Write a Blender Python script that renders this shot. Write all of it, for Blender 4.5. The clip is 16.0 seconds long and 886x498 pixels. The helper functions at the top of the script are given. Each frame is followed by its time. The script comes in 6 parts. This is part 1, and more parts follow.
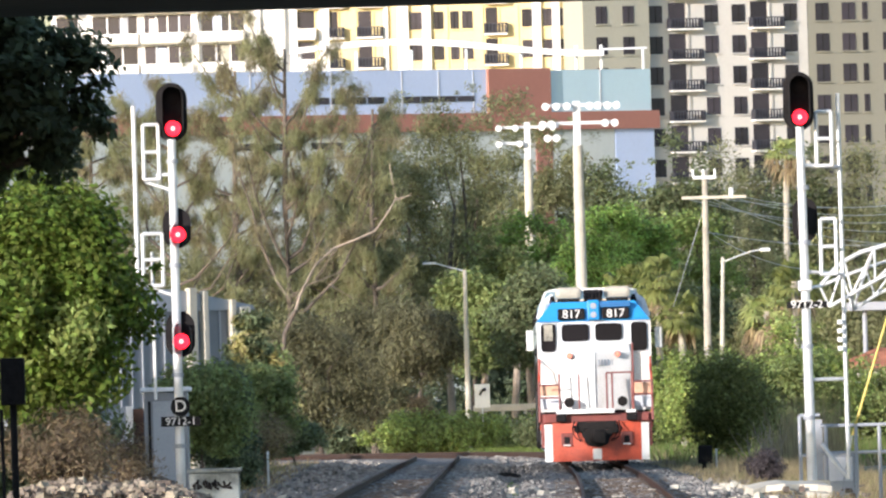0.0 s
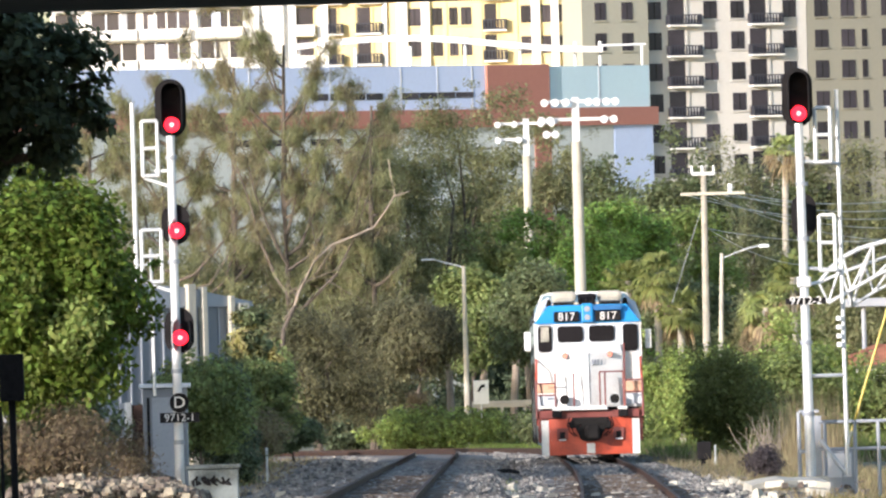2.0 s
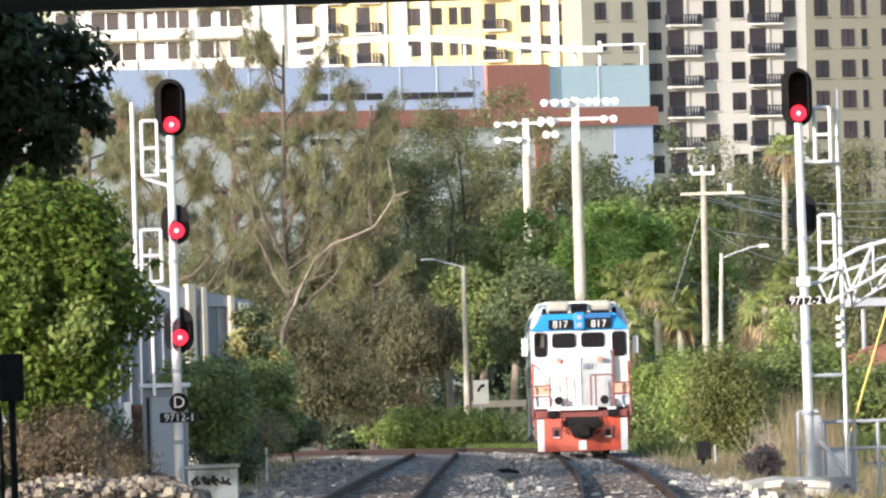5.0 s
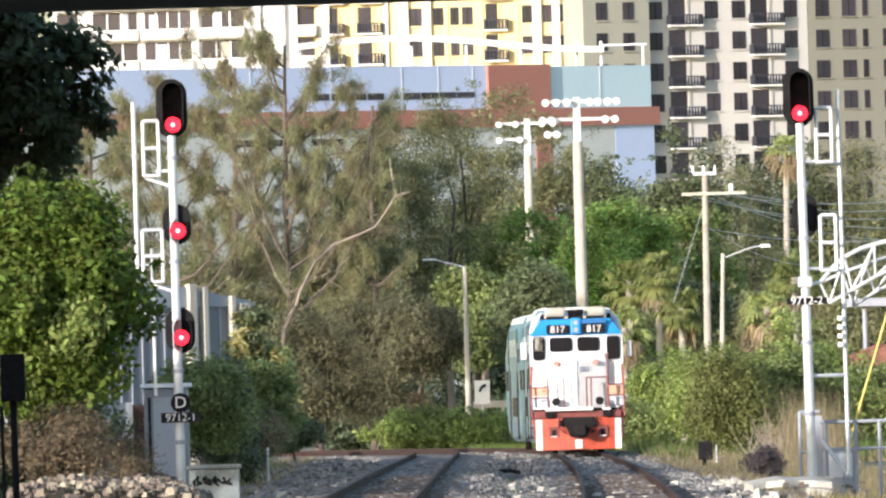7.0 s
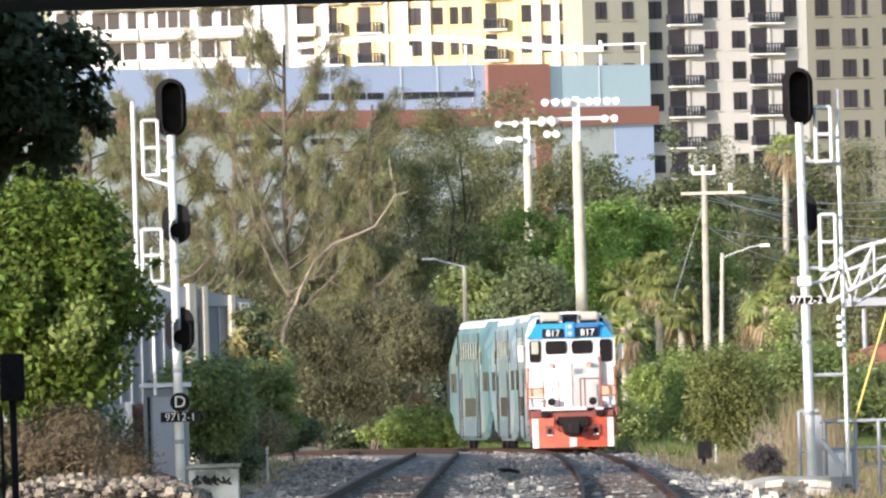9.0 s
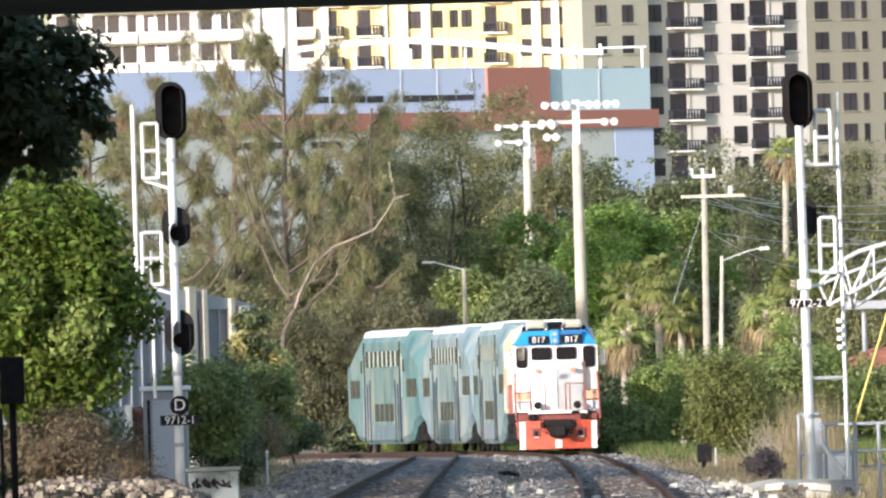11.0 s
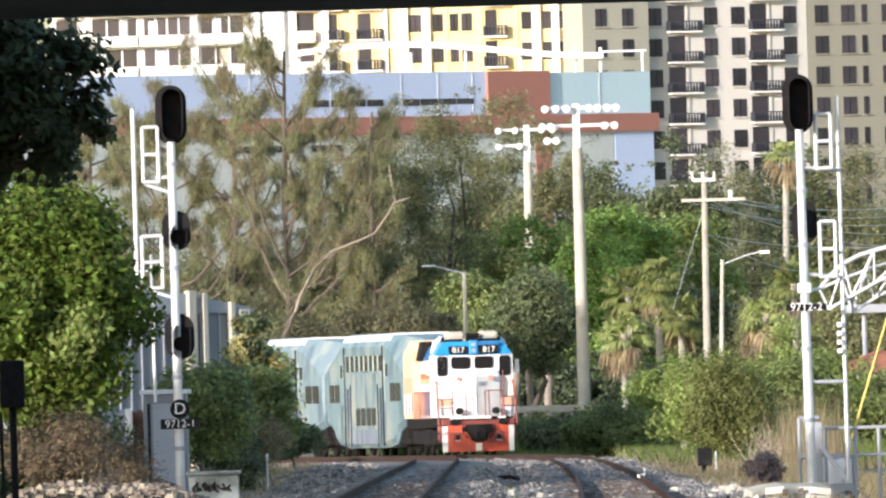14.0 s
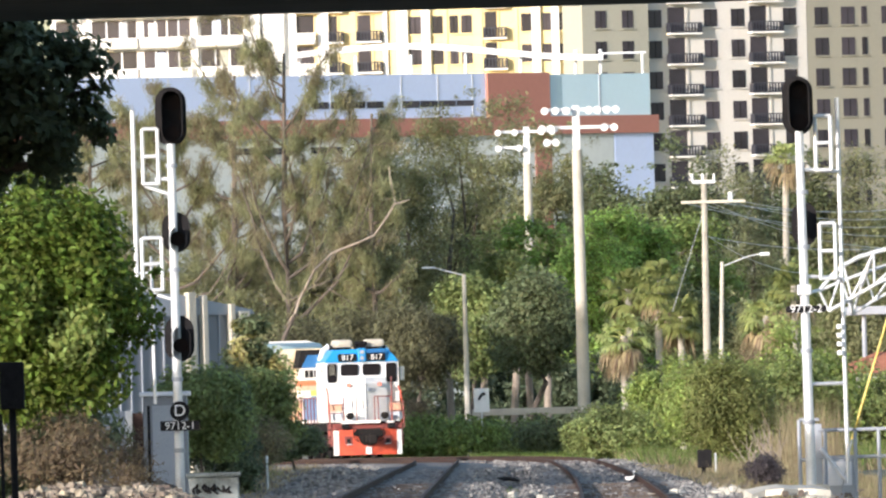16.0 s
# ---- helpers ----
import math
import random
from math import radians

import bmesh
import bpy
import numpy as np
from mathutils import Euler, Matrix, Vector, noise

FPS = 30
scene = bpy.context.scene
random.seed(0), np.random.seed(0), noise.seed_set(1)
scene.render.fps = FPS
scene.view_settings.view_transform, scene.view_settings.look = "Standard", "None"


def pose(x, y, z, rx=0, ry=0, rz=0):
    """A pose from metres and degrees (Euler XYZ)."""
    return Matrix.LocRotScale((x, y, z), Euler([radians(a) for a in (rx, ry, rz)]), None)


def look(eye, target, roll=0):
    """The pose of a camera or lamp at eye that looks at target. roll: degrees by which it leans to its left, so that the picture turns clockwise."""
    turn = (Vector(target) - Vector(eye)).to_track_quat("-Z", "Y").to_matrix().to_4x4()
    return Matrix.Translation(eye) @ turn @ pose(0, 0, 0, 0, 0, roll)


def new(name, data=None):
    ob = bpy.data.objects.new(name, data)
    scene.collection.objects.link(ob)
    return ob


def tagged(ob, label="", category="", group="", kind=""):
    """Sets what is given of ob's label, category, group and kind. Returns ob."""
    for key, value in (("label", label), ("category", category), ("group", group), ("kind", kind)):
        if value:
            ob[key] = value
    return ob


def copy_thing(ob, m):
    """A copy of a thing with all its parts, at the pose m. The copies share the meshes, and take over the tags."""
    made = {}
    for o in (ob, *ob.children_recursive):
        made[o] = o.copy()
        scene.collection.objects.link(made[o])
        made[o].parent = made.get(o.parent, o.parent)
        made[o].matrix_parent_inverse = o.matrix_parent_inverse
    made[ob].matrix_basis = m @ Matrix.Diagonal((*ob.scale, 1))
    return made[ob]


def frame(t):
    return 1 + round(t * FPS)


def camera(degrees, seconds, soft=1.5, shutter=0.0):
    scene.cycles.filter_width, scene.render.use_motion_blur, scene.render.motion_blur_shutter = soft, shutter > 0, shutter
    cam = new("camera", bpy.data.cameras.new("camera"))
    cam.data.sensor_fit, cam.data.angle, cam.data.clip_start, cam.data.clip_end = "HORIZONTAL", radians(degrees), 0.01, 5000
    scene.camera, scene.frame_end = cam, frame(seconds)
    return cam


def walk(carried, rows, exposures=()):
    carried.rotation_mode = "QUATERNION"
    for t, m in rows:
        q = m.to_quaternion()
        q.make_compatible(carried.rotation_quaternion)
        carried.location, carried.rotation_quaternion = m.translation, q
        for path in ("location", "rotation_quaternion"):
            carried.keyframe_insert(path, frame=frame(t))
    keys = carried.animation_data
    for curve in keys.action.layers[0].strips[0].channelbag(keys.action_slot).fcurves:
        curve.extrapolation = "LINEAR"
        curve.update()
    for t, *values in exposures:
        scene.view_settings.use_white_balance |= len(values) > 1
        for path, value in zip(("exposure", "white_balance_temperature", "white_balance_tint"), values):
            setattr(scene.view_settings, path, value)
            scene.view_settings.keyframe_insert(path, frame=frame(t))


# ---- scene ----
# ---- camera: a long lens on a stand, nudged a little up and down ----
cam = camera(2.56, 16.0, soft=2.3)
EYE = (0.0, 0.0, 1.45)
SHAKE = [(0, 0, 0), (0.5, -0.7, -1.9), (1, -2.6, -1.7), (1.5, -1.4, -1.7), (2, -2.0, -6.7), (2.5, -0.9, -4.9),
         (3, -3.1, -4.3), (3.5, -3.1, 0.0), (4, -3.9, -2.3), (5.2, -2.0, -8.0), (6.5, 0, -13.7), (7, 0, -6.7), (7.5, -0.3, -8.9),
         (8, -1.9, -11.0), (8.5, 0.6, -3.7), (9, -1.0, -7.7), (10.2, -1.3, -4.6), (11.5, -1.6, -1.6), (12, -2.9, -2.0), (12.5, -1.7, -1.4),
         (13, -1.0, 1.3), (13.5, -0.7, 2.9), (14, -1.0, 4.4), (14.5, -0.3, 6.4), (15, -0.7, 8.6), (15.5, -1.0, 5.7), (16, -1.3, 7.7)]
STEP = 0.001633  # degrees in one unit of SHAKE
walk(cam, [(t, pose(*EYE, 90.4834 + dy * STEP, 1.6, (dx + 8.3) * STEP)) for t, dx, dy in SHAKE])

# ---- sky and sun ----
SUN_AZ, SUN_EL = radians(220), radians(13)
world = bpy.data.worlds.new("sky")
scene.world = world
world.use_nodes = True
wn = world.node_tree.nodes
sky = wn.new("ShaderNodeTexSky")
sky.sky_type, sky.sun_disc = "NISHITA", False
sky.sun_elevation, sky.sun_rotation = SUN_EL, SUN_AZ
sky.air_density, sky.dust_density, sky.ozone_density = 1.0, 1.2, 1.8
wn["Background"].inputs[1].default_value = 0.15
world.node_tree.links.new(sky.outputs[0], wn["Background"].inputs[0])
sun = new("sun", bpy.data.lights.new("sun", "SUN"))
sun.data.energy, sun.data.angle, sun.data.color = 3.3, radians(0.6), (1.0, 0.92, 0.885)
sd = Vector((math.sin(SUN_AZ) * math.cos(SUN_EL), math.cos(SUN_AZ) * math.cos(SUN_EL), math.sin(SUN_EL)))
sun.matrix_world = look(sd * 100, (0, 0, 0))
scene.view_settings.exposure = 0.95


# ---- materials ----
def mat(name, col, rough=0.7, var=0.25, scale=2.0, metal=0.0, bump=0.15, fine=25.0, glow=0.0, dirt=None, island=0.0, each=0.0):
    """Two scales of colour variation, a fine relief, and where wanted a change from piece to piece."""
    m = bpy.data.materials.new(name)
    m.use_nodes = True
    nt = m.node_tree
    n, link = nt.nodes, nt.links.new
    b = n["Principled BSDF"]
    co = n.new("ShaderNodeTexCoord")
    big, small = n.new("ShaderNodeTexNoise"), n.new("ShaderNodeTexNoise")
    for tex, s, d in ((big, scale, 5), (small, fine, 3)):
        tex.inputs["Scale"].default_value, tex.inputs["Detail"].default_value = s, d
        link(co.outputs["Object"], tex.inputs["Vector"])
    ramp = n.new("ShaderNodeValToRGB")
    lo = dirt or tuple(c * (1 - var) for c in col)
    hi = tuple(min(1, c * (1 + var * 0.6)) for c in col)
    ramp.color_ramp.elements[0].position, ramp.color_ramp.elements[1].position = 0.34, 0.66
    ramp.color_ramp.elements[0].color, ramp.color_ramp.elements[1].color = (*lo, 1), (*hi, 1)
    e = ramp.color_ramp.elements.new(0.5)
    e.color = (*col, 1)
    mixn = n.new("ShaderNodeMath")
    mixn.operation = "MULTIPLY_ADD"
    mixn.inputs[1].default_value = 0.35
    link(small.outputs[0], mixn.inputs[0])
    sub = n.new("ShaderNodeMath")
    sub.operation = "MULTIPLY"
    sub.inputs[1].default_value = 0.65
    link(big.outputs[0], sub.inputs[0])
    link(sub.outputs[0], mixn.inputs[2])
    link(mixn.outputs[0], ramp.inputs[0])
    out = ramp.outputs[0]
    if island or each:
        src = n.new("ShaderNodeNewGeometry").outputs["Random Per Island"] if island else n.new("ShaderNodeObjectInfo").outputs["Random"]
        hsv = n.new("ShaderNodeHueSaturation")
        amp = island or each
        for sock, a, c in (("Value", 1.2 * amp, 1 - 0.6 * amp), ("Hue", 0.06 * amp, 0.5 - 0.03 * amp)):
            k = n.new("ShaderNodeMath")
            k.operation = "MULTIPLY_ADD"
            k.inputs[1].default_value, k.inputs[2].default_value = a, c
            link(src, k.inputs[0])
            link(k.outputs[0], hsv.inputs[sock])
        link(out, hsv.inputs["Color"])
        out = hsv.outputs[0]
    link(out, b.inputs["Base Color"])
    b.inputs["Roughness"].default_value, b.inputs["Metallic"].default_value = rough, metal
    if bump:
        bp = n.new("ShaderNodeBump")
        bp.inputs["Strength"].default_value, bp.inputs["Distance"].default_value = bump, 0.02
        link(small.outputs[0], bp.inputs["Height"])
        link(bp.outputs[0], b.inputs["Normal"])
    if glow:
        b.inputs["Emission Color"].default_value, b.inputs["Emission Strength"].default_value = (*col, 1), glow
    return m


def leafy(name, col, thin=0.42, island=0.7):
    """Leaves: matt, a little light comes through."""
    m = mat(name, col, rough=0.6, var=0.35, scale=0.7, bump=0, fine=6, island=island)
    n, link = m.node_tree.nodes, m.node_tree.links.new
    b, o = n["Principled BSDF"], n["Material Output"]
    tr, mx = n.new("ShaderNodeBsdfTranslucent"), n.new("ShaderNodeMixShader")
    link(b.inputs["Base Color"].links[0].from_socket, tr.inputs[0])
    mx.inputs[0].default_value = thin
    link(b.outputs[0], mx.inputs[1]), link(tr.outputs[0], mx.inputs[2]), link(mx.outputs[0], o.inputs[0])
    b.inputs["Specular IOR Level"].default_value = 0.25
    return m


def streaked(name, cols, stretch):
    """Sun-bleached vehicle paint that has run and faded in tall streaks."""
    m = mat(name, cols[1], 0.42, 0.2, 1.0, bump=0.03)
    n, link = m.node_tree.nodes, m.node_tree.links.new
    co, mp, tx, rp = n.new("ShaderNodeTexCoord"), n.new("ShaderNodeMapping"), n.new("ShaderNodeTexNoise"), n.new("ShaderNodeValToRGB")
    mp.inputs["Scale"].default_value = stretch
    tx.inputs["Scale"].default_value, tx.inputs["Detail"].default_value, tx.inputs["Roughness"].default_value = 1.6, 4.0, 0.6
    link(co.outputs["Object"], mp.inputs[0]), link(mp.outputs[0], tx.inputs["Vector"]), link(tx.outputs[0], rp.inputs[0])
    el = rp.color_ramp.elements
    el[0].position, el[1].position = 0.40, 0.61
    el[0].color, el[1].color = (*cols[0], 1), (*cols[3], 1)
    for p, c in ((0.47, cols[1]), (0.545, cols[2])):
        el.new(p).color = (*c, 1)
    # each panel has bleached differently
    rnd, hs = n.new("ShaderNodeObjectInfo"), n.new("ShaderNodeHueSaturation")
    for sock, lo, hi in (("Value", 0.52, 0.88), ("Hue", 0.455, 0.51), ("Saturation", 1.15, 0.7)):
        mr = n.new("ShaderNodeMapRange")
        mr.inputs["To Min"].default_value, mr.inputs["To Max"].default_value = lo, hi
        link(rnd.outputs["Random"], mr.inputs[0]), link(mr.outputs[0], hs.inputs[sock])
    link(rp.outputs[0], hs.inputs["Color"]), link(hs.outputs[0], n["Principled BSDF"].inputs["Base Color"])
    return m


M = dict(
    ballast=mat("ballast", (0.165, 0.145, 0.13), 0.9, 0.5, 0.8, bump=0.8, fine=9, dirt=(0.055, 0.045, 0.04)),
    earth=mat("earth", (0.17, 0.15, 0.09), 0.95, 0.5, 0.15, bump=0.6, fine=3, dirt=(0.07, 0.08, 0.03)),
    brick=mat("broken_brick", (0.235, 0.195, 0.155), 0.95, 0.5, 2, bump=0.5, island=0.9),
    stone=mat("stone", (0.205, 0.192, 0.182), 0.9, 0.4, 2, bump=0.5, island=0.9),
    rust=mat("rust", (0.055, 0.034, 0.028), 0.85, 0.5, 1.5, bump=0.4, dirt=(0.075, 0.036, 0.024)),
    railhead=mat("railhead", (0.075, 0.053, 0.047), 0.8, 0.4, 1, metal=0.0, bump=0.05),
    tie=mat("tie", (0.14, 0.10, 0.075), 0.9, 0.4, 3, bump=0.5, each=0.8),
    white=mat("white_paint", (0.82, 0.81, 0.79), 0.35, 0.10, 1.1, bump=0.03, dirt=(0.62, 0.58, 0.54)),
    greypaint=mat("grey_white_paint", (0.62, 0.64, 0.68), 0.4, 0.10, 1.1, bump=0.03),
    blue=mat("blue_paint", (0.02, 0.27, 0.62), 0.35, 0.2, 1.1, bump=0.03),
    red=mat("red_paint", (0.54, 0.082, 0.04), 0.45, 0.3, 2.5, bump=0.1, dirt=(0.33, 0.055, 0.034)),
    darkred=mat("faded_red_paint", (0.22, 0.055, 0.045), 0.55, 0.3, 2.5, bump=0.1),
    peach=mat("sun_bleached_orange_paint", (0.72, 0.42, 0.28), 0.5, 0.2, 2, bump=0.05),
    orange=mat("orange_red_paint", (0.70, 0.16, 0.06), 0.45, 0.2, 2, bump=0.05),
    lime=mat("yellow_green_paint", (0.55, 0.58, 0.10), 0.45, 0.2, 2, bump=0.05),
    midblue=mat("mid_blue_paint", (0.10, 0.25, 0.46), 0.45, 0.3, 1.5, bump=0.05),
    yellow=mat("yellow_paint", (0.75, 0.55, 0.10), 0.45, 0.2, 2, bump=0.05),
    black=mat("black_metal", (0.017, 0.0155, 0.0165), 0.85, 0.4, 4, bump=0.1),
    grime=mat("grimy_steel", (0.017, 0.015, 0.0145), 0.8, 0.5, 2, bump=0.3),
    glass=mat("dark_glass", (0.014, 0.012, 0.014), 0.2, 0.3, 0.7, bump=0.0),
    aqua2=mat("faded_white_paint", (0.42, 0.49, 0.46), 0.5, 0.3, 0.9, bump=0.04, dirt=(0.30, 0.38, 0.38)),
    teal=mat("teal_paint", (0.10, 0.20, 0.27), 0.45, 0.3, 0.7, bump=0.04),
    alu=mat("galvanised_steel", (0.68, 0.69, 0.70), 0.5, 0.15, 3, metal=0.25, bump=0.05),
    concrete=mat("concrete", (0.52, 0.48, 0.40), 0.85, 0.25, 1.2, bump=0.3),
    darkconcrete=mat("dark_concrete", (0.10, 0.10, 0.10), 0.9, 0.3, 0.5, bump=0.3),
    timber=mat("weathered_timber", (0.40, 0.365, 0.305), 0.85, 0.3, 2, bump=0.4),
    lamp=mat("floodlight_glass", (0.85, 0.87, 0.88), 0.3, 0.05, 2, bump=0),
    redlamp=mat("red_lens_lit", (1.0, 0.012, 0.03), 0.3, 0.05, 3, bump=0, glow=2.0),
    core=mat("lamp_core_lit", (1.0, 0.16, 0.16), 0.3, 0.05, 3, bump=0, glow=4.5),
    marker=mat("marker_lens_lit", (0.9, 0.24, 0.16), 0.3, 0.05, 3, bump=0, glow=0.35),
    lens=mat("dark_lens", (0.012, 0.006, 0.006), 0.6, 0.2, 4, bump=0),
    wallblue=mat("pale_blue_wall", (0.58, 0.67, 0.88), 0.8, 0.06, 0.1, bump=0.05, fine=3),
    wallteal=mat("pale_teal_wall", (0.58, 0.74, 0.80), 0.8, 0.06, 0.1, bump=0.05, fine=3),
    wallrust=mat("terracotta_wall", (0.42, 0.185, 0.14), 0.85, 0.10, 0.1, bump=0.05, fine=3),
    wallsand=mat("sage_wall", (0.60, 0.63, 0.60), 0.85, 0.08, 0.1, bump=0.05, fine=3),
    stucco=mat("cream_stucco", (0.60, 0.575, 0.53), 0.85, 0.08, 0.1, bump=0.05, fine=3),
    stuccowhite=mat("white_stucco", (0.86, 0.83, 0.78), 0.85, 0.06, 0.1, bump=0.05, fine=3),
    stuccoyellow=mat("yellow_stucco", (0.82, 0.66, 0.34), 0.85, 0.08, 0.1, bump=0.05, fine=3),
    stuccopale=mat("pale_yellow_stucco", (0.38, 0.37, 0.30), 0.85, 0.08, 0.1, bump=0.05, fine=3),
    railing=mat("dark_railing", (0.030, 0.031, 0.042), 0.7, 0.2, 1, bump=0),
    window=mat("tinted_window", (0.040, 0.034, 0.042), 0.25, 0.3, 0.5, bump=0, each=0.6),
    # yellow stucco darkened to carry the shade of the far wing
    stuccoshade=mat("shaded_yellow_stucco", (0.27, 0.258, 0.205), 0.85, 0.08, 0.1, bump=0.05, fine=3),
    tile=mat("clay_roof_tiles", (0.42, 0.16, 0.09), 0.85, 0.3, 2, bump=0.4),
    bark=mat("bark", (0.13, 0.105, 0.085), 0.95, 0.4, 3, bump=0.6),
    palebark=mat("dead_wood", (0.36, 0.29, 0.23), 0.9, 0.3, 3, bump=0.4),
    sheet=mat("grey_sheet_metal", (0.34, 0.36, 0.40), 0.55, 0.15, 0.7, bump=0.05),
    leaf=leafy("fresh_leaf", (0.26, 0.305, 0.115)),
    leafnear=leafy("lush_leaf", (0.145, 0.20, 0.036), island=0.8),
    leafmoss=leafy("moss_green_leaf", (0.235, 0.25, 0.085), island=0.6),
    leafbright=leafy("bright_leaf", (0.31, 0.375, 0.115)),
    leafdeep=leafy("deep_leaf", (0.20, 0.23, 0.115)),
    # darkened leaf colour, holds the shade on shrubs and undergrowth
    hedge=leafy("shaded_hedge_leaf", (0.135, 0.165, 0.095), island=0.9),
    cream=mat("sun_bleached_yellow_paint", (0.72, 0.58, 0.40), 0.5, 0.2, 2, bump=0.05, dirt=(0.66, 0.44, 0.24)),
    navy=mat("dull_blue_paint", (0.02, 0.13, 0.33), 0.5, 0.3, 1.1, bump=0.05),
    leafdark=leafy("shaded_leaf", (0.15, 0.18, 0.10)),
    leafolive=leafy("olive_needles", (0.285, 0.285, 0.145)),
    leafdusky=leafy("dusky_olive_needles", (0.19, 0.182, 0.105)),
    leafdun=leafy("dun_needles", (0.29, 0.25, 0.15)),
    leafbrown=leafy("dry_brown_leaf", (0.36, 0.27, 0.17)),
    leafpalm=leafy("palm_leaf", (0.40, 0.43, 0.17)),
    leaftwig=leafy("dry_twig", (0.16, 0.12, 0.075), thin=0.1),
    leafpale=leafy("pale_yellow_leaf", (0.52, 0.46, 0.20)),
    char=leafy("charred_twig", (0.075, 0.062, 0.066), thin=0.0),
    # pale block concrete, its bluish shade mixed into the colour
    greyblock=mat("shaded_blue_grey_concrete", (0.19, 0.215, 0.215), 0.85, 0.3, 3, bump=0.3, dirt=(0.12, 0.13, 0.12)),
    leaffresh=leafy("fresh_sunny_leaf", (0.33, 0.45, 0.12), island=0.9),
    # sheet metal darkened so the warehouse and shed look shaded
    cladding=mat("shaded_blue_grey_cladding", (0.21, 0.22, 0.245), 0.6, 0.15, 0.7, bump=0.05),
    straw=leafy("dry_grass_blade", (0.36, 0.28, 0.16)),
    grass=leafy("grass_blade", (0.15, 0.20, 0.05)),
)

M["livery"] = streaked("faded_livery", ((0.11, 0.16, 0.22), (0.22, 0.34, 0.40), (0.30, 0.38, 0.38), (0.52, 0.52, 0.43)), (0.35, 0.55, 0.22))
M["liverylow"] = streaked("faded_lower_livery", ((0.12, 0.17, 0.26), (0.15, 0.22, 0.33), (0.22, 0.30, 0.36), (0.42, 0.43, 0.38)), (0.35, 0.9, 0.22))
M["liveryend"] = streaked("faded_aqua_livery", ((0.12, 0.20, 0.26), (0.20, 0.32, 0.39), (0.25, 0.36, 0.40), (0.38, 0.45, 0.44)), (0.35, 0.35, 0.3))
for k in ("black", "lens", "grime", "rust", "railhead", "tie", "glass"):
    M[k].node_tree.nodes["Principled BSDF"].inputs["Specular IOR Level"].default_value = 0.15


# ---- building helpers ----
def box(bm, x0, x1, y0, y1, z0, z1, bevel=0.0):
    vs = [bm.verts.new(p) for p in ((x0, y0, z0), (x1, y0, z0), (x1, y1, z0), (x0, y1, z0), (x0, y0, z1), (x1, y0, z1), (x1, y1, z1), (x0, y1, z1))]
    fs = [bm.faces.new([vs[i] for i in q]) for q in ((3, 2, 1, 0), (4, 5, 6, 7), (0, 1, 5, 4), (1, 2, 6, 5), (2, 3, 7, 6), (3, 0, 4, 7))]
    if bevel:
        es = {e for f in fs for e in f.edges}
        bmesh.ops.bevel(bm, geom=list(es), offset=bevel, segments=2, affect="EDGES", profile=0.5)
    return bm


def rod(bm, p0, p1, r0, r1=None, sides=8):
    """A round bar from p0 to p1."""
    p0, p1 = Vector(p0), Vector(p1)
    r1 = r0 if r1 is None else r1
    q = (p1 - p0).to_track_quat("Z", "Y")
    rings = []
    for p, r in ((p0, r0), (p1, r1)):
        rings.append([bm.verts.new(p + q @ Vector((r * math.cos(a), r * math.sin(a), 0))) for a in np.linspace(0, math.tau, sides, False)])
    for i in range(sides):
        j = (i + 1) % sides
        bm.faces.new((rings[0][i], rings[0][j], rings[1][j], rings[1][i]))
    bm.faces.new(rings[0][::-1]), bm.faces.new(rings[1])
    return bm


def tube(bm, pts, r0, r1=None, sides=6):
    """One bent round bar through pts, tapering from r0 to r1."""
    pts = [Vector(p) for p in pts]
    r1 = r0 if r1 is None else r1
    rows = []
    for k, p in enumerate(pts):
        q = (pts[min(k + 1, len(pts) - 1)] - pts[max(k - 1, 0)]).to_track_quat("Z", "Y")
        r = r0 + (r1 - r0) * k / (len(pts) - 1)
        rows.append([bm.verts.new(p + q @ Vector((r * math.cos(a), r * math.sin(a), 0))) for a in np.linspace(0, math.tau, sides, False)])
    for a, b in zip(rows, rows[1:]):
        for i in range(sides):
            j = (i + 1) % sides
            bm.faces.new((a[i], a[j], b[j], b[i]))
    bm.faces.new(rows[0][::-1]), bm.faces.new(rows[-1])
    return bm


def prism(bm, outline, y0, y1):
    """An (x, z) outline drawn out from y0 to y1."""
    a, b = [bm.verts.new((x, y0, z)) for x, z in outline], [bm.verts.new((x, y1, z)) for x, z in outline]
    n = len(outline)
    for i in range(n):
        bm.faces.new((a[i], a[(i + 1) % n], b[(i + 1) % n], b[i]))
    bm.faces.new(a[::-1]), bm.faces.new(b)
    bmesh.ops.recalc_face_normals(bm, faces=bm.faces)
    return bm


def loft(bm, rings, caps=True):
    rows = [[bm.verts.new(p) for p in r] for r in rings]
    n = len(rows[0])
    for a, b in zip(rows, rows[1:]):
        for i in range(n):
            bm.faces.new((a[i], a[(i + 1) % n], b[(i + 1) % n], b[i]))
    if caps:
        bm.faces.new(rows[0][::-1]), bm.faces.new(rows[-1])
    bmesh.ops.recalc_face_normals(bm, faces=bm.faces)
    return bm


def part(name, bm, material, parent=None, label="", smooth=False):
    me = bpy.data.meshes.new(name)
    bm.to_mesh(me)
    bm.free()
    me.materials.append(material)
    if smooth:
        me.shade_smooth()
    ob = new(name, me)
    ob.parent = parent
    return tagged(ob, label)


def B():
    return bmesh.new()


def boxpart(name, material, parent, x0, x1, y0, y1, z0, z1, bevel=0.0, label=""):
    return part(name, box(B(), x0, x1, y0, y1, z0, z1, bevel), material, parent, label)


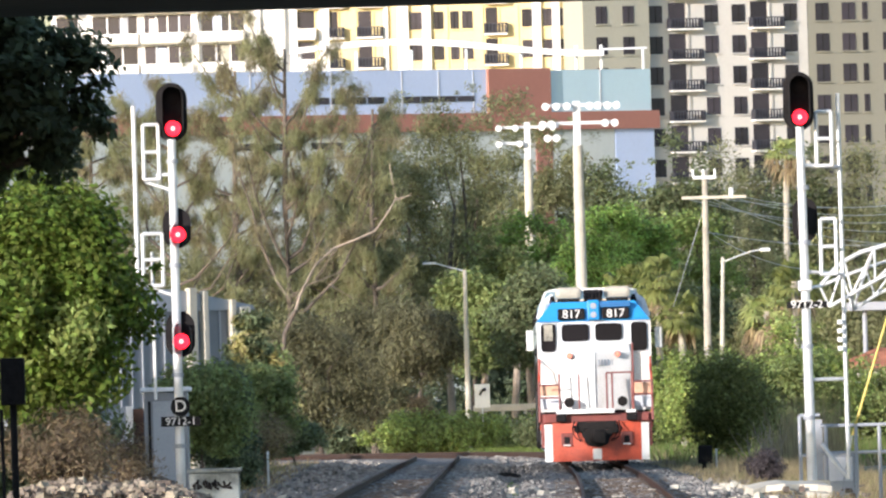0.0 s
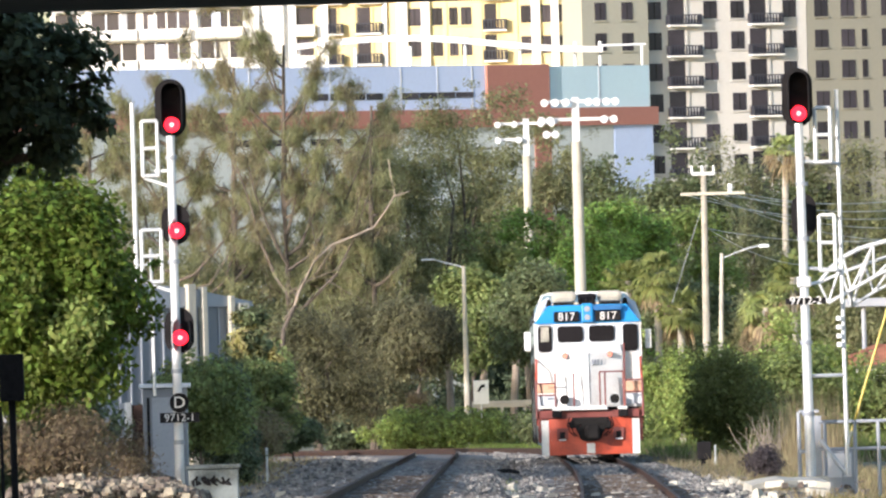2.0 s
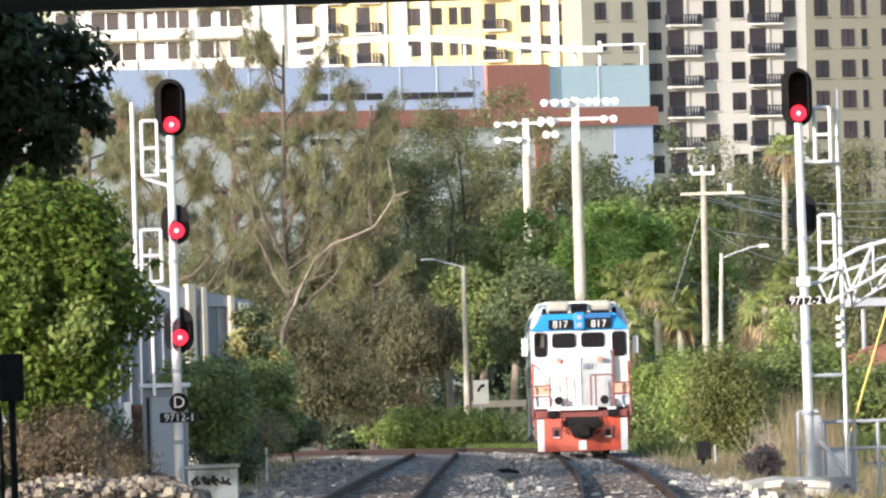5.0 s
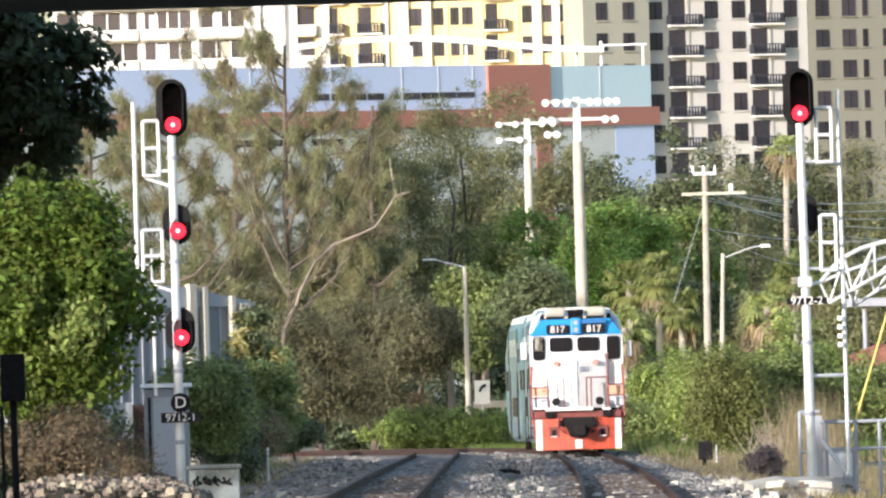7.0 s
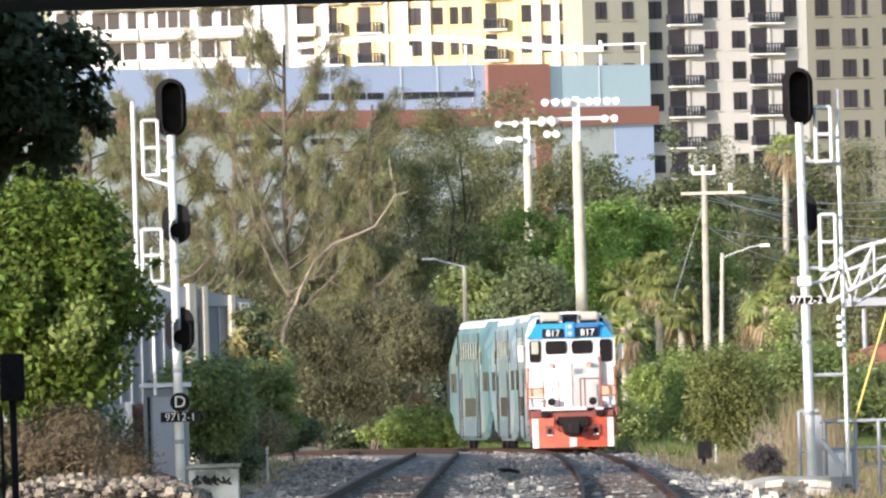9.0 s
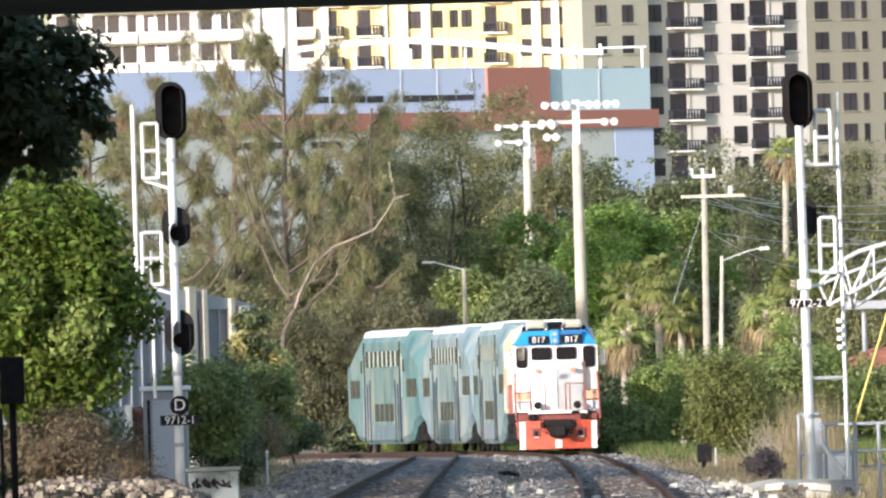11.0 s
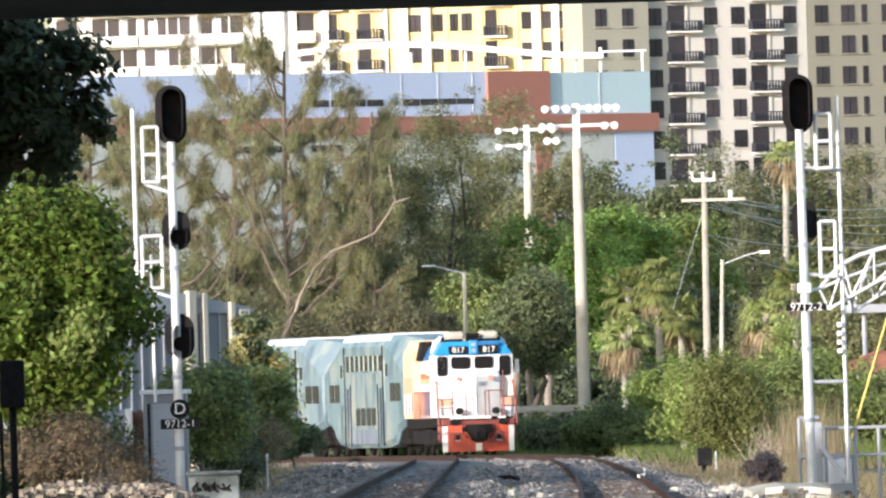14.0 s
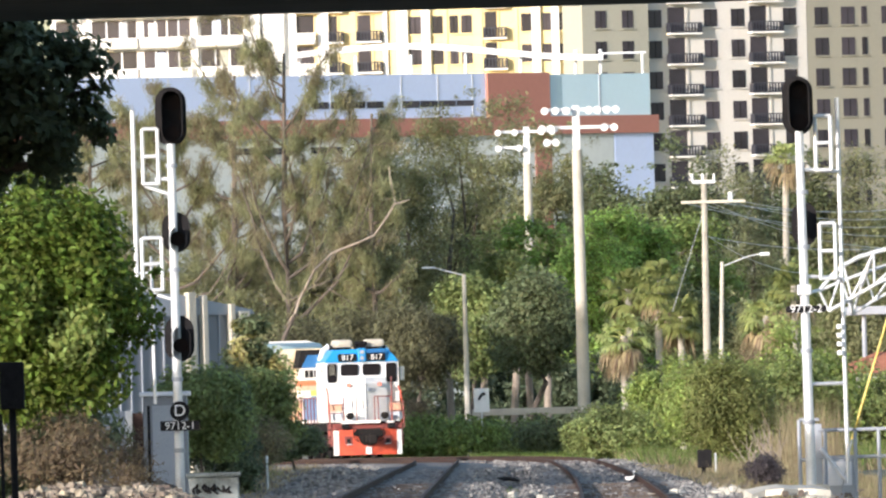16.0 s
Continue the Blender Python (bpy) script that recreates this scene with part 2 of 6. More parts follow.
def thing(name, label, category, m=None, group="", kind=""):
    ob = tagged(new(name), label, category, group, kind)
    ob.matrix_basis = m or Matrix()
    return ob


def lettering(text, size, material, parent, x, y, z):
    """Built-in font, turned to face -y."""
    cu = bpy.data.curves.new("lettering", "FONT")
    cu.body, cu.size, cu.align_x, cu.align_y, cu.extrude = text, size, "CENTER", "CENTER", 0.004
    tmp = bpy.data.objects.new("lettering", cu)
    me = bpy.data.meshes.new_from_object(tmp)
    bpy.data.objects.remove(tmp)
    me.materials.clear()
    me.materials.append(material)
    ob = new("lettering", me)
    ob.parent, ob.matrix_basis = parent, pose(x, y, z, 90, 0, 0)
    return ob


# ---- lie of the land and the line of the track ----
def track_x(y):
    u = min(y, 690)
    x = 2.92 + 0.00517 * (u - 322) - 8.09e-6 * (u - 322) * (u - 531)
    if y > 690:
        u = y - 690
        x += 0.00091 * u - 0.000235 * u ** 2 - 2.77e-6 * u ** 3
    return x


def second_x(y):
    """The second track."""
    return -1.217 + 0.00243 * (y - 352) if y < 690 else track_x(y) - 4.349 - 0.396 + 0.0015 * (y - 690)


def track_z(y):
    """A slight sag before the curve."""
    return 0.02 - 0.05 * math.exp(-((y - 690) / 75) ** 2) - 0.02 * math.exp(-((y - 570) / 60) ** 2)


def second_z(y):
    """The second track lies a little higher."""
    return track_z(y) + 0.11 * min(1.0, max(0.0, (790 - y) / 100))


# ---- ground, ballast, rails ----
def strip(name, ys, section, material, label, kind="structure"):
    """A sheet along the line: section(y) gives (x, z) across it."""
    bm = B()
    prev = None
    for y in ys:
        row = [bm.verts.new((x, y, z)) for x, z in section(y)]
        if prev:
            for i in range(len(row) - 1):
                bm.faces.new((prev[i], prev[i + 1], row[i + 1], row[i]))
        prev = row
    return tagged(part(name, bm, material, None, smooth=True), label, "ground", kind=kind)


def ground_z(x, y):
    d = abs(x - (track_x(min(y, 900)) - 2.35))
    k = min(1.0, max(0.0, (d - 4.2) / 3.0))
    z = track_z(y) - 0.30 - 0.15 * k
    if x < -2.2 and 520 < y < 760:  # a low gravel bank in front of the shrubs
        z += 0.30 * min(1, (-2.2 - x) / 1.5) * math.sin((y - 520) / 240 * math.pi) ** 0.6
    return z + (noise.noise((x * 0.35, y * 0.12, 0)) * 0.10 + noise.noise((x * 1.3, y * 0.5, 4)) * 0.04) * (1 if y < 1000 else 0)


gx = [-2500, -900, -300, -100, -40] + [-24 + i * 0.8 for i in range(66)] + [40, 100, 300, 900, 2500]
gy = [-400, -100, 0, 100, 180, 230] + [260 + i * 4 for i in range(165)] + [950, 1100, 1400, 2000, 3200, 4800]
strip("ground", gy, lambda y: [(x, ground_z(x, y)) for x in gx], M["earth"], "flat ground of dry earth and rough grass")
by = [200 + i * 2.0 for i in range(342)]


def bed(line, level):
    def sec(y):
        c, z = line(y), level(y)
        out = []
        for dx, dz in ((-2.6, -0.5), (-1.9, -0.2), (-1.2, -0.15), (-0.5, -0.155), (0, -0.16), (0.5, -0.155), (1.2, -0.15), (1.9, -0.2), (2.6, -0.5)):
            out.append((c + dx, z + dz + noise.noise(((c + dx) * 2.1, y * 0.35, 7)) * 0.035))
        return out
    return sec


strip("ballast_bed", by, bed(track_x, track_z), M["ballast"], "grey stained crushed stone under the main track")
strip("ballast_bed", by, bed(second_x, second_z), M["ballast"], "grey stained crushed stone under the second track")


def rail_line(line, level, label):
    track = thing("railway_track", label, "railway track", kind="structure")
    prof = [(-0.07, -0.17), (0.07, -0.17), (0.07, -0.155), (0.012, -0.13), (0.012, -0.045), (0.036, -0.035), (0.036, -0.012), (-0.036, -0.012), (-0.036, -0.035), (-0.012, -0.045), (-0.012, -0.13), (-0.07, -0.155)]
    ys = [200 + i * 4.0 for i in range(172)]
    for side in (-0.7535, 0.7535):
        part("rail", loft(B(), [[(line(y) + side + x, y, level(y) + z) for x, z in prof] for y in ys]), M["rust"], track)
        part("rail_head", loft(B(), [[(line(y) + side + x, y, level(y) + z) for x, z in ((-0.03, -0.013), (0.03, -0.013), (0.03, 0), (-0.03, 0))] for y in ys]), M["railhead"], track, "worn bright running surface")
    me = None
    y = 262.0
    n = 0
    while n < 290:
        m = pose(line(y), y, level(y) - 0.165, 0, 0, random.uniform(-0.8, 0.8))
        if me is None:
            ob = part("tie", box(B(), -1.28, 1.28, -0.11, 0.11, -0.12, 0.02, 0.01), M["tie"], track)
            me = ob.data
        else:
            ob = new("tie", me)
            ob.parent = track
        ob.matrix_basis = m
        y += 0.55 if y < 360 else 0.95
        n += 1
    return track


rail_line(track_x, track_z, "rusty steel main track on stained timber ties")
rail_line(second_x, second_z, "rusty steel second track on stained timber ties")


def scatter(name, n, place, smin, smax, material, label, category="stones"):
    """Loose stones: each a squashed, jittered block."""
    base = np.array([(-1, -1, -1), (1, -1, -1), (1, 1, -1), (-1, 1, -1), (-.7, -.7, 1), (.7, -.7, 1), (.7, .7, 1), (-.7, .7, 1)], float) * 0.5
    quads = np.array(((3, 2, 1, 0), (4, 5, 6, 7), (0, 1, 5, 4), (1, 2, 6, 5), (2, 3, 7, 6), (3, 0, 4, 7)))
    vs, fs = [], []
    rng = np.random.default_rng(len(name) + n)
    for i in range(n):
        x, y, z = place(rng)
        s = rng.uniform(smin, smax) * np.array([1, rng.uniform(0.7, 1.4), rng.uniform(0.4, 0.9)])
        a = rng.uniform(0, 6.3)
        v = (base + rng.normal(0, 0.10, (8, 3))) * s
        v = np.stack([v[:, 0] * math.cos(a) - v[:, 1] * math.sin(a), v[:, 0] * math.sin(a) + v[:, 1] * math.cos(a), v[:, 2]], 1) + (x, y, z + s[2] * 0.3)
        vs.append(v), fs.append(quads + 8 * i)
    me = bpy.data.meshes.new(name)
    me.from_pydata(np.concatenate(vs).tolist(), [], np.concatenate(fs).tolist())
    me.materials.append(material)
    return tagged(new(name, me), label, category, kind="stuff")


def on_bed(line, level):
    def place(rng):
        y = 285 + 330 * rng.random() ** 1.6
        d = rng.uniform(-2.3, 2.3)
        return line(y) + d, y, level(y) - 0.19 - max(0, abs(d) - 1.9) * 0.4
    return place


scatter("ballast_stones", 8000, on_bed(track_x, track_z), 0.04, 0.10, M["stone"], "loose grey crushed stones between the rails")
scatter("ballast_stones", 8000, on_bed(second_x, second_z), 0.04, 0.10, M["stone"], "loose grey crushed stones between the rails")
scatter("ballast_stones", 9000, lambda r: ((lambda y: (track_x(y) - 2.35 + r.uniform(-6.5, 5.5), y, track_z(y) - 0.29))(290 + 330 * r.random() ** 1.4)), 0.05, 0.14, M["stone"], "loose grey crushed stones beside the tracks")


scatter("ballast_stones", 5000, lambda r: (lambda x, y: (x, y, ground_z(x, y) + 0.02))(r.uniform(-8.5, -1.8), 380 + 300 * r.random()), 0.05, 0.17, M["stone"], "loose grey crushed stones beside the second track")
scatter("ballast_stones", 9000, lambda r: ((lambda y: (track_x(y) - 2.35 + r.uniform(-5.5, 5.0), y, track_z(y) - 0.24))(600 + 170 * r.random())), 0.08, 0.2, M["stone"], "loose grey crushed stones in the curve")
# pale pieces, many of them in place of sunlit streaks between the shade
scatter("pale_stones", 420, lambda r: ((lambda y: (track_x(y) - 2.35 + r.uniform(-4.5, 5.0), y, track_z(y) - 0.24))(300 + 130 * r.random() ** 1.3)), 0.06, 0.24, M["concrete"], "scattered pale fragments, also standing in for sunlit streaks on the ballast")
sp = thing("scrap_plate", "black bent scrap plate lying between the tracks", "scrap", pose(1.5, 520, -0.24, 0, 0, 12))
part("plate", tube(B(), [(-0.36, 0, 0.02), (-0.2, 0.05, 0.1), (0.1, 0, 0.12), (0.36, -0.05, 0.03)], 0.07, 0.05, 7), M["black"], sp)

# ---- train: a cab at the end of a locomotive, and three two-level coaches ----
def locomotive():
    lo = thing("locomotive", "white, blue and red diesel locomotive, sunlit, coupled to coaches", "locomotive")
    # pilot plate, slightly V-shaped
    def vplate(x0, x1, z0, z1, y0, th=0.05):
        def fy(x):
            return y0 + 0.13 * abs(x)
        xs = [x0] + ([0] if x0 < 0 < x1 else []) + [x1]
        out = [(x, fy(x)) for x in xs] + [(x, fy(x) + th) for x in reversed(xs)]
        return loft(B(), [[(x, y, z0) for x, y in out], [(x, y, z1) for x, y in out]])
    pl = part("snow_plow", vplate(-1.2, 1.2, 0.13, 1.18, 0.0), M["red"], lo, "red painted pilot plate")
    for s in (-1, 1):
        part("stripe", vplate(min(s * 1.2, s * 1.41), max(s * 1.2, s * 1.41), 0.13 + 0.0, 1.14, 0.0), M["white"], pl, "white painted edge")
        boxpart("step_hole", M["darkred"], pl, s * 0.81 - 0.16, s * 0.81 + 0.16, 0.06, 0.16, 0.56, 0.90, 0.02)
        boxpart("step_slot", M["black"], pl, s * 0.81 - 0.08, s * 0.81 + 0.08, 0.05, 0.12, 0.60, 0.80, 0.02)
        boxpart("step", M["white"], pl, s * 0.81 - 0.10, s * 0.81 + 0.10, -0.02, 0.10, 0.55, 0.585)
    boxpart("stencil", M["white"], pl, -0.12, 0.12, -0.025, 0.03, 0.16, 0.46, 0.01, "white painted patch")
    bm = B()
    out = [((0.40 + 0.05 * math.sin(5 * t)) * math.cos(t), 0.80 + (0.26 if math.sin(t) > 0 else 0.30) * math.sin(t)) for t in np.linspace(0, math.tau, 20, False)]
    prism(bm, out, -0.10, 0.25)
    box(bm, -0.5, 0.5, -0.06, 0.2, 0.98, 1.2, 0.04), box(bm, -0.62, -0.3, -0.05, 0.1, 0.9, 1.1, 0.05), box(bm, 0.28, 0.6, -0.05, 0.1, 0.86, 1.1, 0.05)
    box(bm, -0.17, 0.17, -0.55, -0.05, 0.62, 0.94, 0.06), box(bm, -0.1, 0.24, -0.72, -0.5, 0.58, 0.98, 0.05)
    part("coupler", bm, M["grime"], lo, "greasy black coupler")
    for s in (-1, 1):
        bm = B()
        for k in range(2):
            tube(bm, [(s * (0.5 + 0.1 * k), -0.02, 1.2), (s * (0.56 + 0.1 * k), -0.14, 0.98), (s * (0.5 + 0.09 * k), -0.16, 0.78), (s * (0.38 + 0.06 * k), -0.14, 0.66)], 0.022, 0.018)
        part("air_hose", bm, M["black"], lo, "hanging black air hoses")
    boxpart("buffer_beam", M["darkred"], lo, -1.42, 1.42, 0.1, 0.5, 1.18, 1.4, 0.02)
    boxpart("anticlimber", M["white"], lo, -1.08, 0.5, -0.12, 0.35, 1.41, 1.53, 0.02, "white painted step plate")
    boxpart("anticlimber", M["white"], lo, 0.8, 1.08, -0.12, 0.35, 1.41, 1.5, 0.02, "white painted step plate")
    boxpart("frame", M["grime"], lo, -1.4, 1.4, 0.5, 13.1, 1.1, 1.48)
    # nose in two facets
    out = [(-0.97, 0.55), (0.0, 0.36), (0.97, 0.86), (0.97, 1.7), (-0.97, 1.7)]
    bm = loft(B(), [[(x, y, 1.5) for x, y in out], [(x, y, 3.05) for x, y in out], [(x * 0.94, y + 0.12, 3.3) for x, y in out]])
    nose = part("nose", bm, M["white"], lo, "white painted short nose")
    boxpart("door_seam", M["sheet"], nose, -0.02, 0.0, 0.33, 0.40, 1.6, 3.05)
    for k in range(5):
        boxpart("letter_bar", M["sheet"], nose, 0.08 + 0.085 * k, 0.14 + 0.085 * k, 0.36 + 0.06 * k, 0.55 + 0.06 * k, 2.70, 2.86)
    for s, zz, yo in ((-0.68, 2.98, 0.12), (0.62, 3.0, 0.30)):
        mk = part("marker_lamp", rod(B(), (s, 0.25 + yo, zz), (s, 0.6 + yo, zz), 0.085, sides=14), M["darkred"], nose, "red rimmed marker lamp")
        part("marker_lens", rod(B(), (s, 0.235 + yo, zz), (s, 0.26 + yo, zz), 0.07, sides=14), M["marker"], mk, "lit red lens")
    # cab
    prof = [(-1.54, 1.48), (1.54, 1.48), (1.54, 3.93), (1.2, 4.42), (0.95, 4.5), (-0.95, 4.5), (-1.2, 4.42), (-1.54, 3.93)]
    cab = part("cab", prism(B(), prof[:3] + prof[-1:], 1.2, 3.1), M["white"], lo, "white painted cab")
    top = [(1.56, 3.92), (1.15, 4.44), (-1.15, 4.44), (-1.56, 3.92)]
    part("cab_roof", loft(B(), [[(x * 0.98, 1.12 + (z - 3.92) * 0.35, z) for x, z in top], [(x, 3.15, z) for x, z in top]]), M["blue"], lo, "bright blue roof and brow")
    for x0, x1, z0, z1 in ((-0.88, -0.13, 3.37, 3.84), (0.03, 0.77, 3.37, 3.84), (-1.44, -1.03, 3.1, 3.87), (1.0, 1.44, 3.08, 3.86)):
        wf = part("windscreen", box(B(), x0 - 0.03, x1 + 0.03, 1.165, 1.24, z0 - 0.03, z1 + 0.03, 0.03), M["greypaint"], cab, "window in a white frame")
        rx = 0.10
        out = [(cx + rx * math.cos(a), cz + rx * math.sin(a)) for cx, cz, a0 in ((x1 - rx, z1 - rx, 0), (x0 + rx, z1 - rx, 90), (x0 + rx, z0 + rx, 180), (x1 - rx, z0 + rx, 270)) for a in (radians(a0), radians(a0 + 45), radians(a0 + 90))]
        part("pane", prism(B(), out, 1.14, 1.2), M["glass"], wf, "dark tinted pane")
    boxpart("sun_blind", M["concrete"], cab, -1.36, -1.12, 1.14, 1.16, 3.4, 3.84)
    for s in (-1, 1):
        nb = part("number_board", box(B(), s * 0.6 - 0.37, s * 0.6 + 0.37, 1.02, 1.3, 3.96, 4.26, 0.04), M["black"], lo, "black number board with white figures")
        lettering("817", 0.33, M["white"], nb, s * 0.6, 1.01, 4.10)
        boxpart("cooling_unit", M["concrete"], lo, s * 0.66 - 0.36, s * 0.66 + 0.36, 1.35, 2.6, 4.52, 4.84, 0.12, "pale rounded roof cooling unit")
        boxpart("unit_foot", M["grime"], lo, s * 0.66 - 0.3, s * 0.66 + 0.3, 1.45, 2.5, 4.44, 4.53)
        part("roof_duct", tube(B(), [(s * 1.42, 2.7, 4.0), (s * 1.3, 2.7, 4.42), (s * 1.05, 2.7, 4.6)], 0.14, 0.12, 8), M["greypaint"], lo, "pale roof duct")
        part("antenna", rod(B(), (s * 1.1, 2.0, 4.42), (s * 1.1, 2.0, 4.62), 0.09, 0.05), M["black"], lo)
        mir = part("mirror", box(B(), s * 1.74 - 0.09, s * 1.74 + 0.09, 1.5, 1.56, 3.15, 3.7, 0.02), M["white"], lo)
        rod_bm = rod(B(), (s * 1.5, 1.53, 3.6), (s * 1.72, 1.53, 3.6), 0.015)
        part("mirror_arm", rod_bm, M["black"], mir)
    boxpart("brow_panel", M["navy"], lo, 0.18, 1.0, 1.03, 1.2, 4.28, 4.42, 0.01, "deep blue brow panel")
    hl = part("headlight_box", box(B(), -0.17, 0.17, 0.98, 1.35, 3.93, 4.48, 0.05), M["blue"], lo, "blue headlight housing")
    for zz in (4.08, 4.32):
        part("headlight", rod(B(), (0, 0.96, zz), (0, 1.1, zz), 0.085, sides=14), M["sheet"], hl)
    bm = B()
    for k in range(5):
        rod(bm, (-0.2 + 0.1 * k, 1.35 + 0.05 * (k % 2), 4.5), (-0.2 + 0.1 * k, 1.2, 4.72), 0.045, 0.075)
    box(bm, -0.25, 0.25, 1.3, 1.5, 4.46, 4.58)
    part("horn", bm, M["black"], lo, "cluster of black air horns")
    # end platform rails, steps and side details
    for x, z1 in ((-0.98, 2.5), (-0.45, 2.48), (0.3, 2.5), (0.45, 2.5), (0.98, 2.5), (1.02, 3.3)):
        part("handrail", rod(B(), (x, 0.05, 1.5), (x, 0.12, z1), 0.026), M["darkred"], lo)
    for x0, x1, z in ((0.3, 0.98, 2.5), (-1.5, -0.98, 2.2), (0.98, 1.52, 2.25), (-1.5, -0.98, 1.86), (0.98, 1.52, 1.9)):
        part("handrail", rod(B(), (x0, 0.1, z), (x1, 0.1, z), 0.022), M["darkred"], lo)
    for s in (-1, 1):
        part("handrail", rod(B(), (s * 1.53, 0.2, 1.2), (s * 1.53, 0.35, 2.3), 0.032), M["darkred"], lo)
        boxpart("step_well", M["darkred"], lo, s * 1.0, s * 1.5, 0.25, 1.1, 0.5, 1.42, 0.03)
        part("drum", rod(B(), (s * 0.72, 0.0, 1.72), (s * 0.72, 0.3, 1.72), 0.14, sides=12), M["grime"], lo, "coiled cable receptacle")
        boxpart("ditch_light", M["black"], lo, s * 0.95 - 0.14, s * 0.95 + 0.14, -0.08, 0.15, 1.2, 1.4, 0.03)
        part("platform_panel", box(B(), s * 1.24 - 0.27, s * 1.24 + 0.27, 0.5, 0.56, 1.92, 2.22, 0.02), M["peach"], lo, "sun-bleached orange panel")
        part("platform_panel", box(B(), s * 1.24 - 0.27, s * 1.24 + 0.27, 0.45, 0.5, 1.55, 1.86, 0.02), M["greypaint"], lo)
    for s in (-1, 1):
        part("corner_post", tube(B(), [(s * 1.5, 0.55, 1.0), (s * 1.53, 0.5, 2.0), (s * 1.5, 0.75, 2.7), (s * 1.5, 1.2, 2.9)], 0.035), M["red"], lo, "red grab rail")
        for z in (0.55, 0.85, 1.15):
            boxpart("step_tread", M["grime"], lo, min(s * 1.05, s * 1.56), max(s * 1.05, s * 1.56), 0.3, 0.6, z, z + 0.05)
    # long hood
    body = part("hood", prism(B(), [(-1.2, 1.48), (1.2, 1.48), (1.2, 3.75), (-1.2, 3.75)], 3.1, 9.6), M["white"], lo, "white body side with coloured flash")
    part("hood_roof", prism(B(), [(-1.22, 3.75), (1.22, 3.75), (0.95, 4.28), (-0.95, 4.28)], 3.16, 8.4), M["navy"], lo, "dull blue roof")
    part("radiator", prism(B(), [(-1.36, 3.75), (1.36, 3.75), (1.2, 4.5), (-1.2, 4.5)], 8.4, 9.6), M["grime"], lo, "sooty dark radiator housing")
    rear = part("rear_body", prism(B(), [(-1.5, 1.48), (1.5, 1.48), (1.5, 4.05), (1.2, 4.55), (-1.2, 4.55), (-1.5, 4.05)], 9.6, 13.1), M["cream"], lo, "sun-bleached yellow rear body")
    for s in (-1, 1):
        boxpart("body_band", M["peach"], rear, min(s * 1.5, s * 1.515), max(s * 1.5, s * 1.515), 9.65, 13.05, 2.5, 3.1, 0, "sun-bleached orange band")
        for k in range(9):
            boxpart("louvre", M["white" if k % 3 else "darkred"], rear, min(s * 1.5, s * 1.53), max(s * 1.5, s * 1.53), 9.75 + 0.37 * k, 9.95 + 0.37 * k, 1.6, 2.45)
        for k in range(9):
            part("handrail", rod(B(), (s * 1.47, 3.5 + 0.74 * k, 1.45), (s * 1.47, 3.5 + 0.74 * k, 2.5), 0.024), M["darkred"], lo)
        part("handrail", rod(B(), (s * 1.47, 3.2, 2.5), (s * 1.47, 9.5, 2.5), 0.024), M["darkred"], lo)
    for s in (-1, 1):
        for y0, y1, z0, z1, mm in ((3.15, 9.55, 3.02, 3.24, "orange"), (3.15, 9.55, 2.82, 3.02, "peach"), (3.15, 6.4, 2.6, 2.82, "lime"), (3.25, 4.2, 1.6, 2.58, "midblue"), (4.3, 5.2, 1.6, 2.58, "midblue"), (5.3, 6.3, 1.6, 2.58, "midblue"), (6.4, 7.2, 1.6, 2.5, "midblue"), (7.3, 8.2, 1.6, 2.5, "midblue"), (8.4, 9.5, 1.6, 2.45, "peach")):
            boxpart("colour_band", M[mm], body, min(s * 1.2, s * 1.215), max(s * 1.2, s * 1.215), y0, y1, z0, z1)
        for k in range(3):
            boxpart("side_grille", M["grime"], body, min(s * 1.2, s * 1.22), max(s * 1.2, s * 1.22), 4.6 + 1.1 * k, 5.4 + 1.1 * k, 3.35, 3.65)
    for yy in (5.6, 7.4):
        part("roof_fan", rod(B(), (0, yy, 4.25), (0, yy, 4.40), 0.6, sides=18), M["grime"], lo)
    boxpart("fuel_tank", M["grime"], lo, -1.3, 1.3, 5.6, 8.4, 0.35, 1.1, 0.15)
    trucks(lo, (3.1, 10.6), 1.3)
    return lo


def trucks(root, ys, half):
    for yc in ys:
        fr = part("bogie", box(B(), -1.25, 1.25, yc - 1.9, yc + 1.9, 0.45, 1.0, 0.06), M["grime"], root)
        for dy in (-half, half):
            for s in (-0.77, 0.77):
                part("wheel", rod(B(), (s - 0.07, yc + dy, 0.5), (s + 0.07, yc + dy, 0.5), 0.49, sides=22), M["grime"], fr)
            part("axle", rod(B(), (-0.7, yc + dy, 0.5), (0.7, yc + dy, 0.5), 0.09), M["grime"], fr)


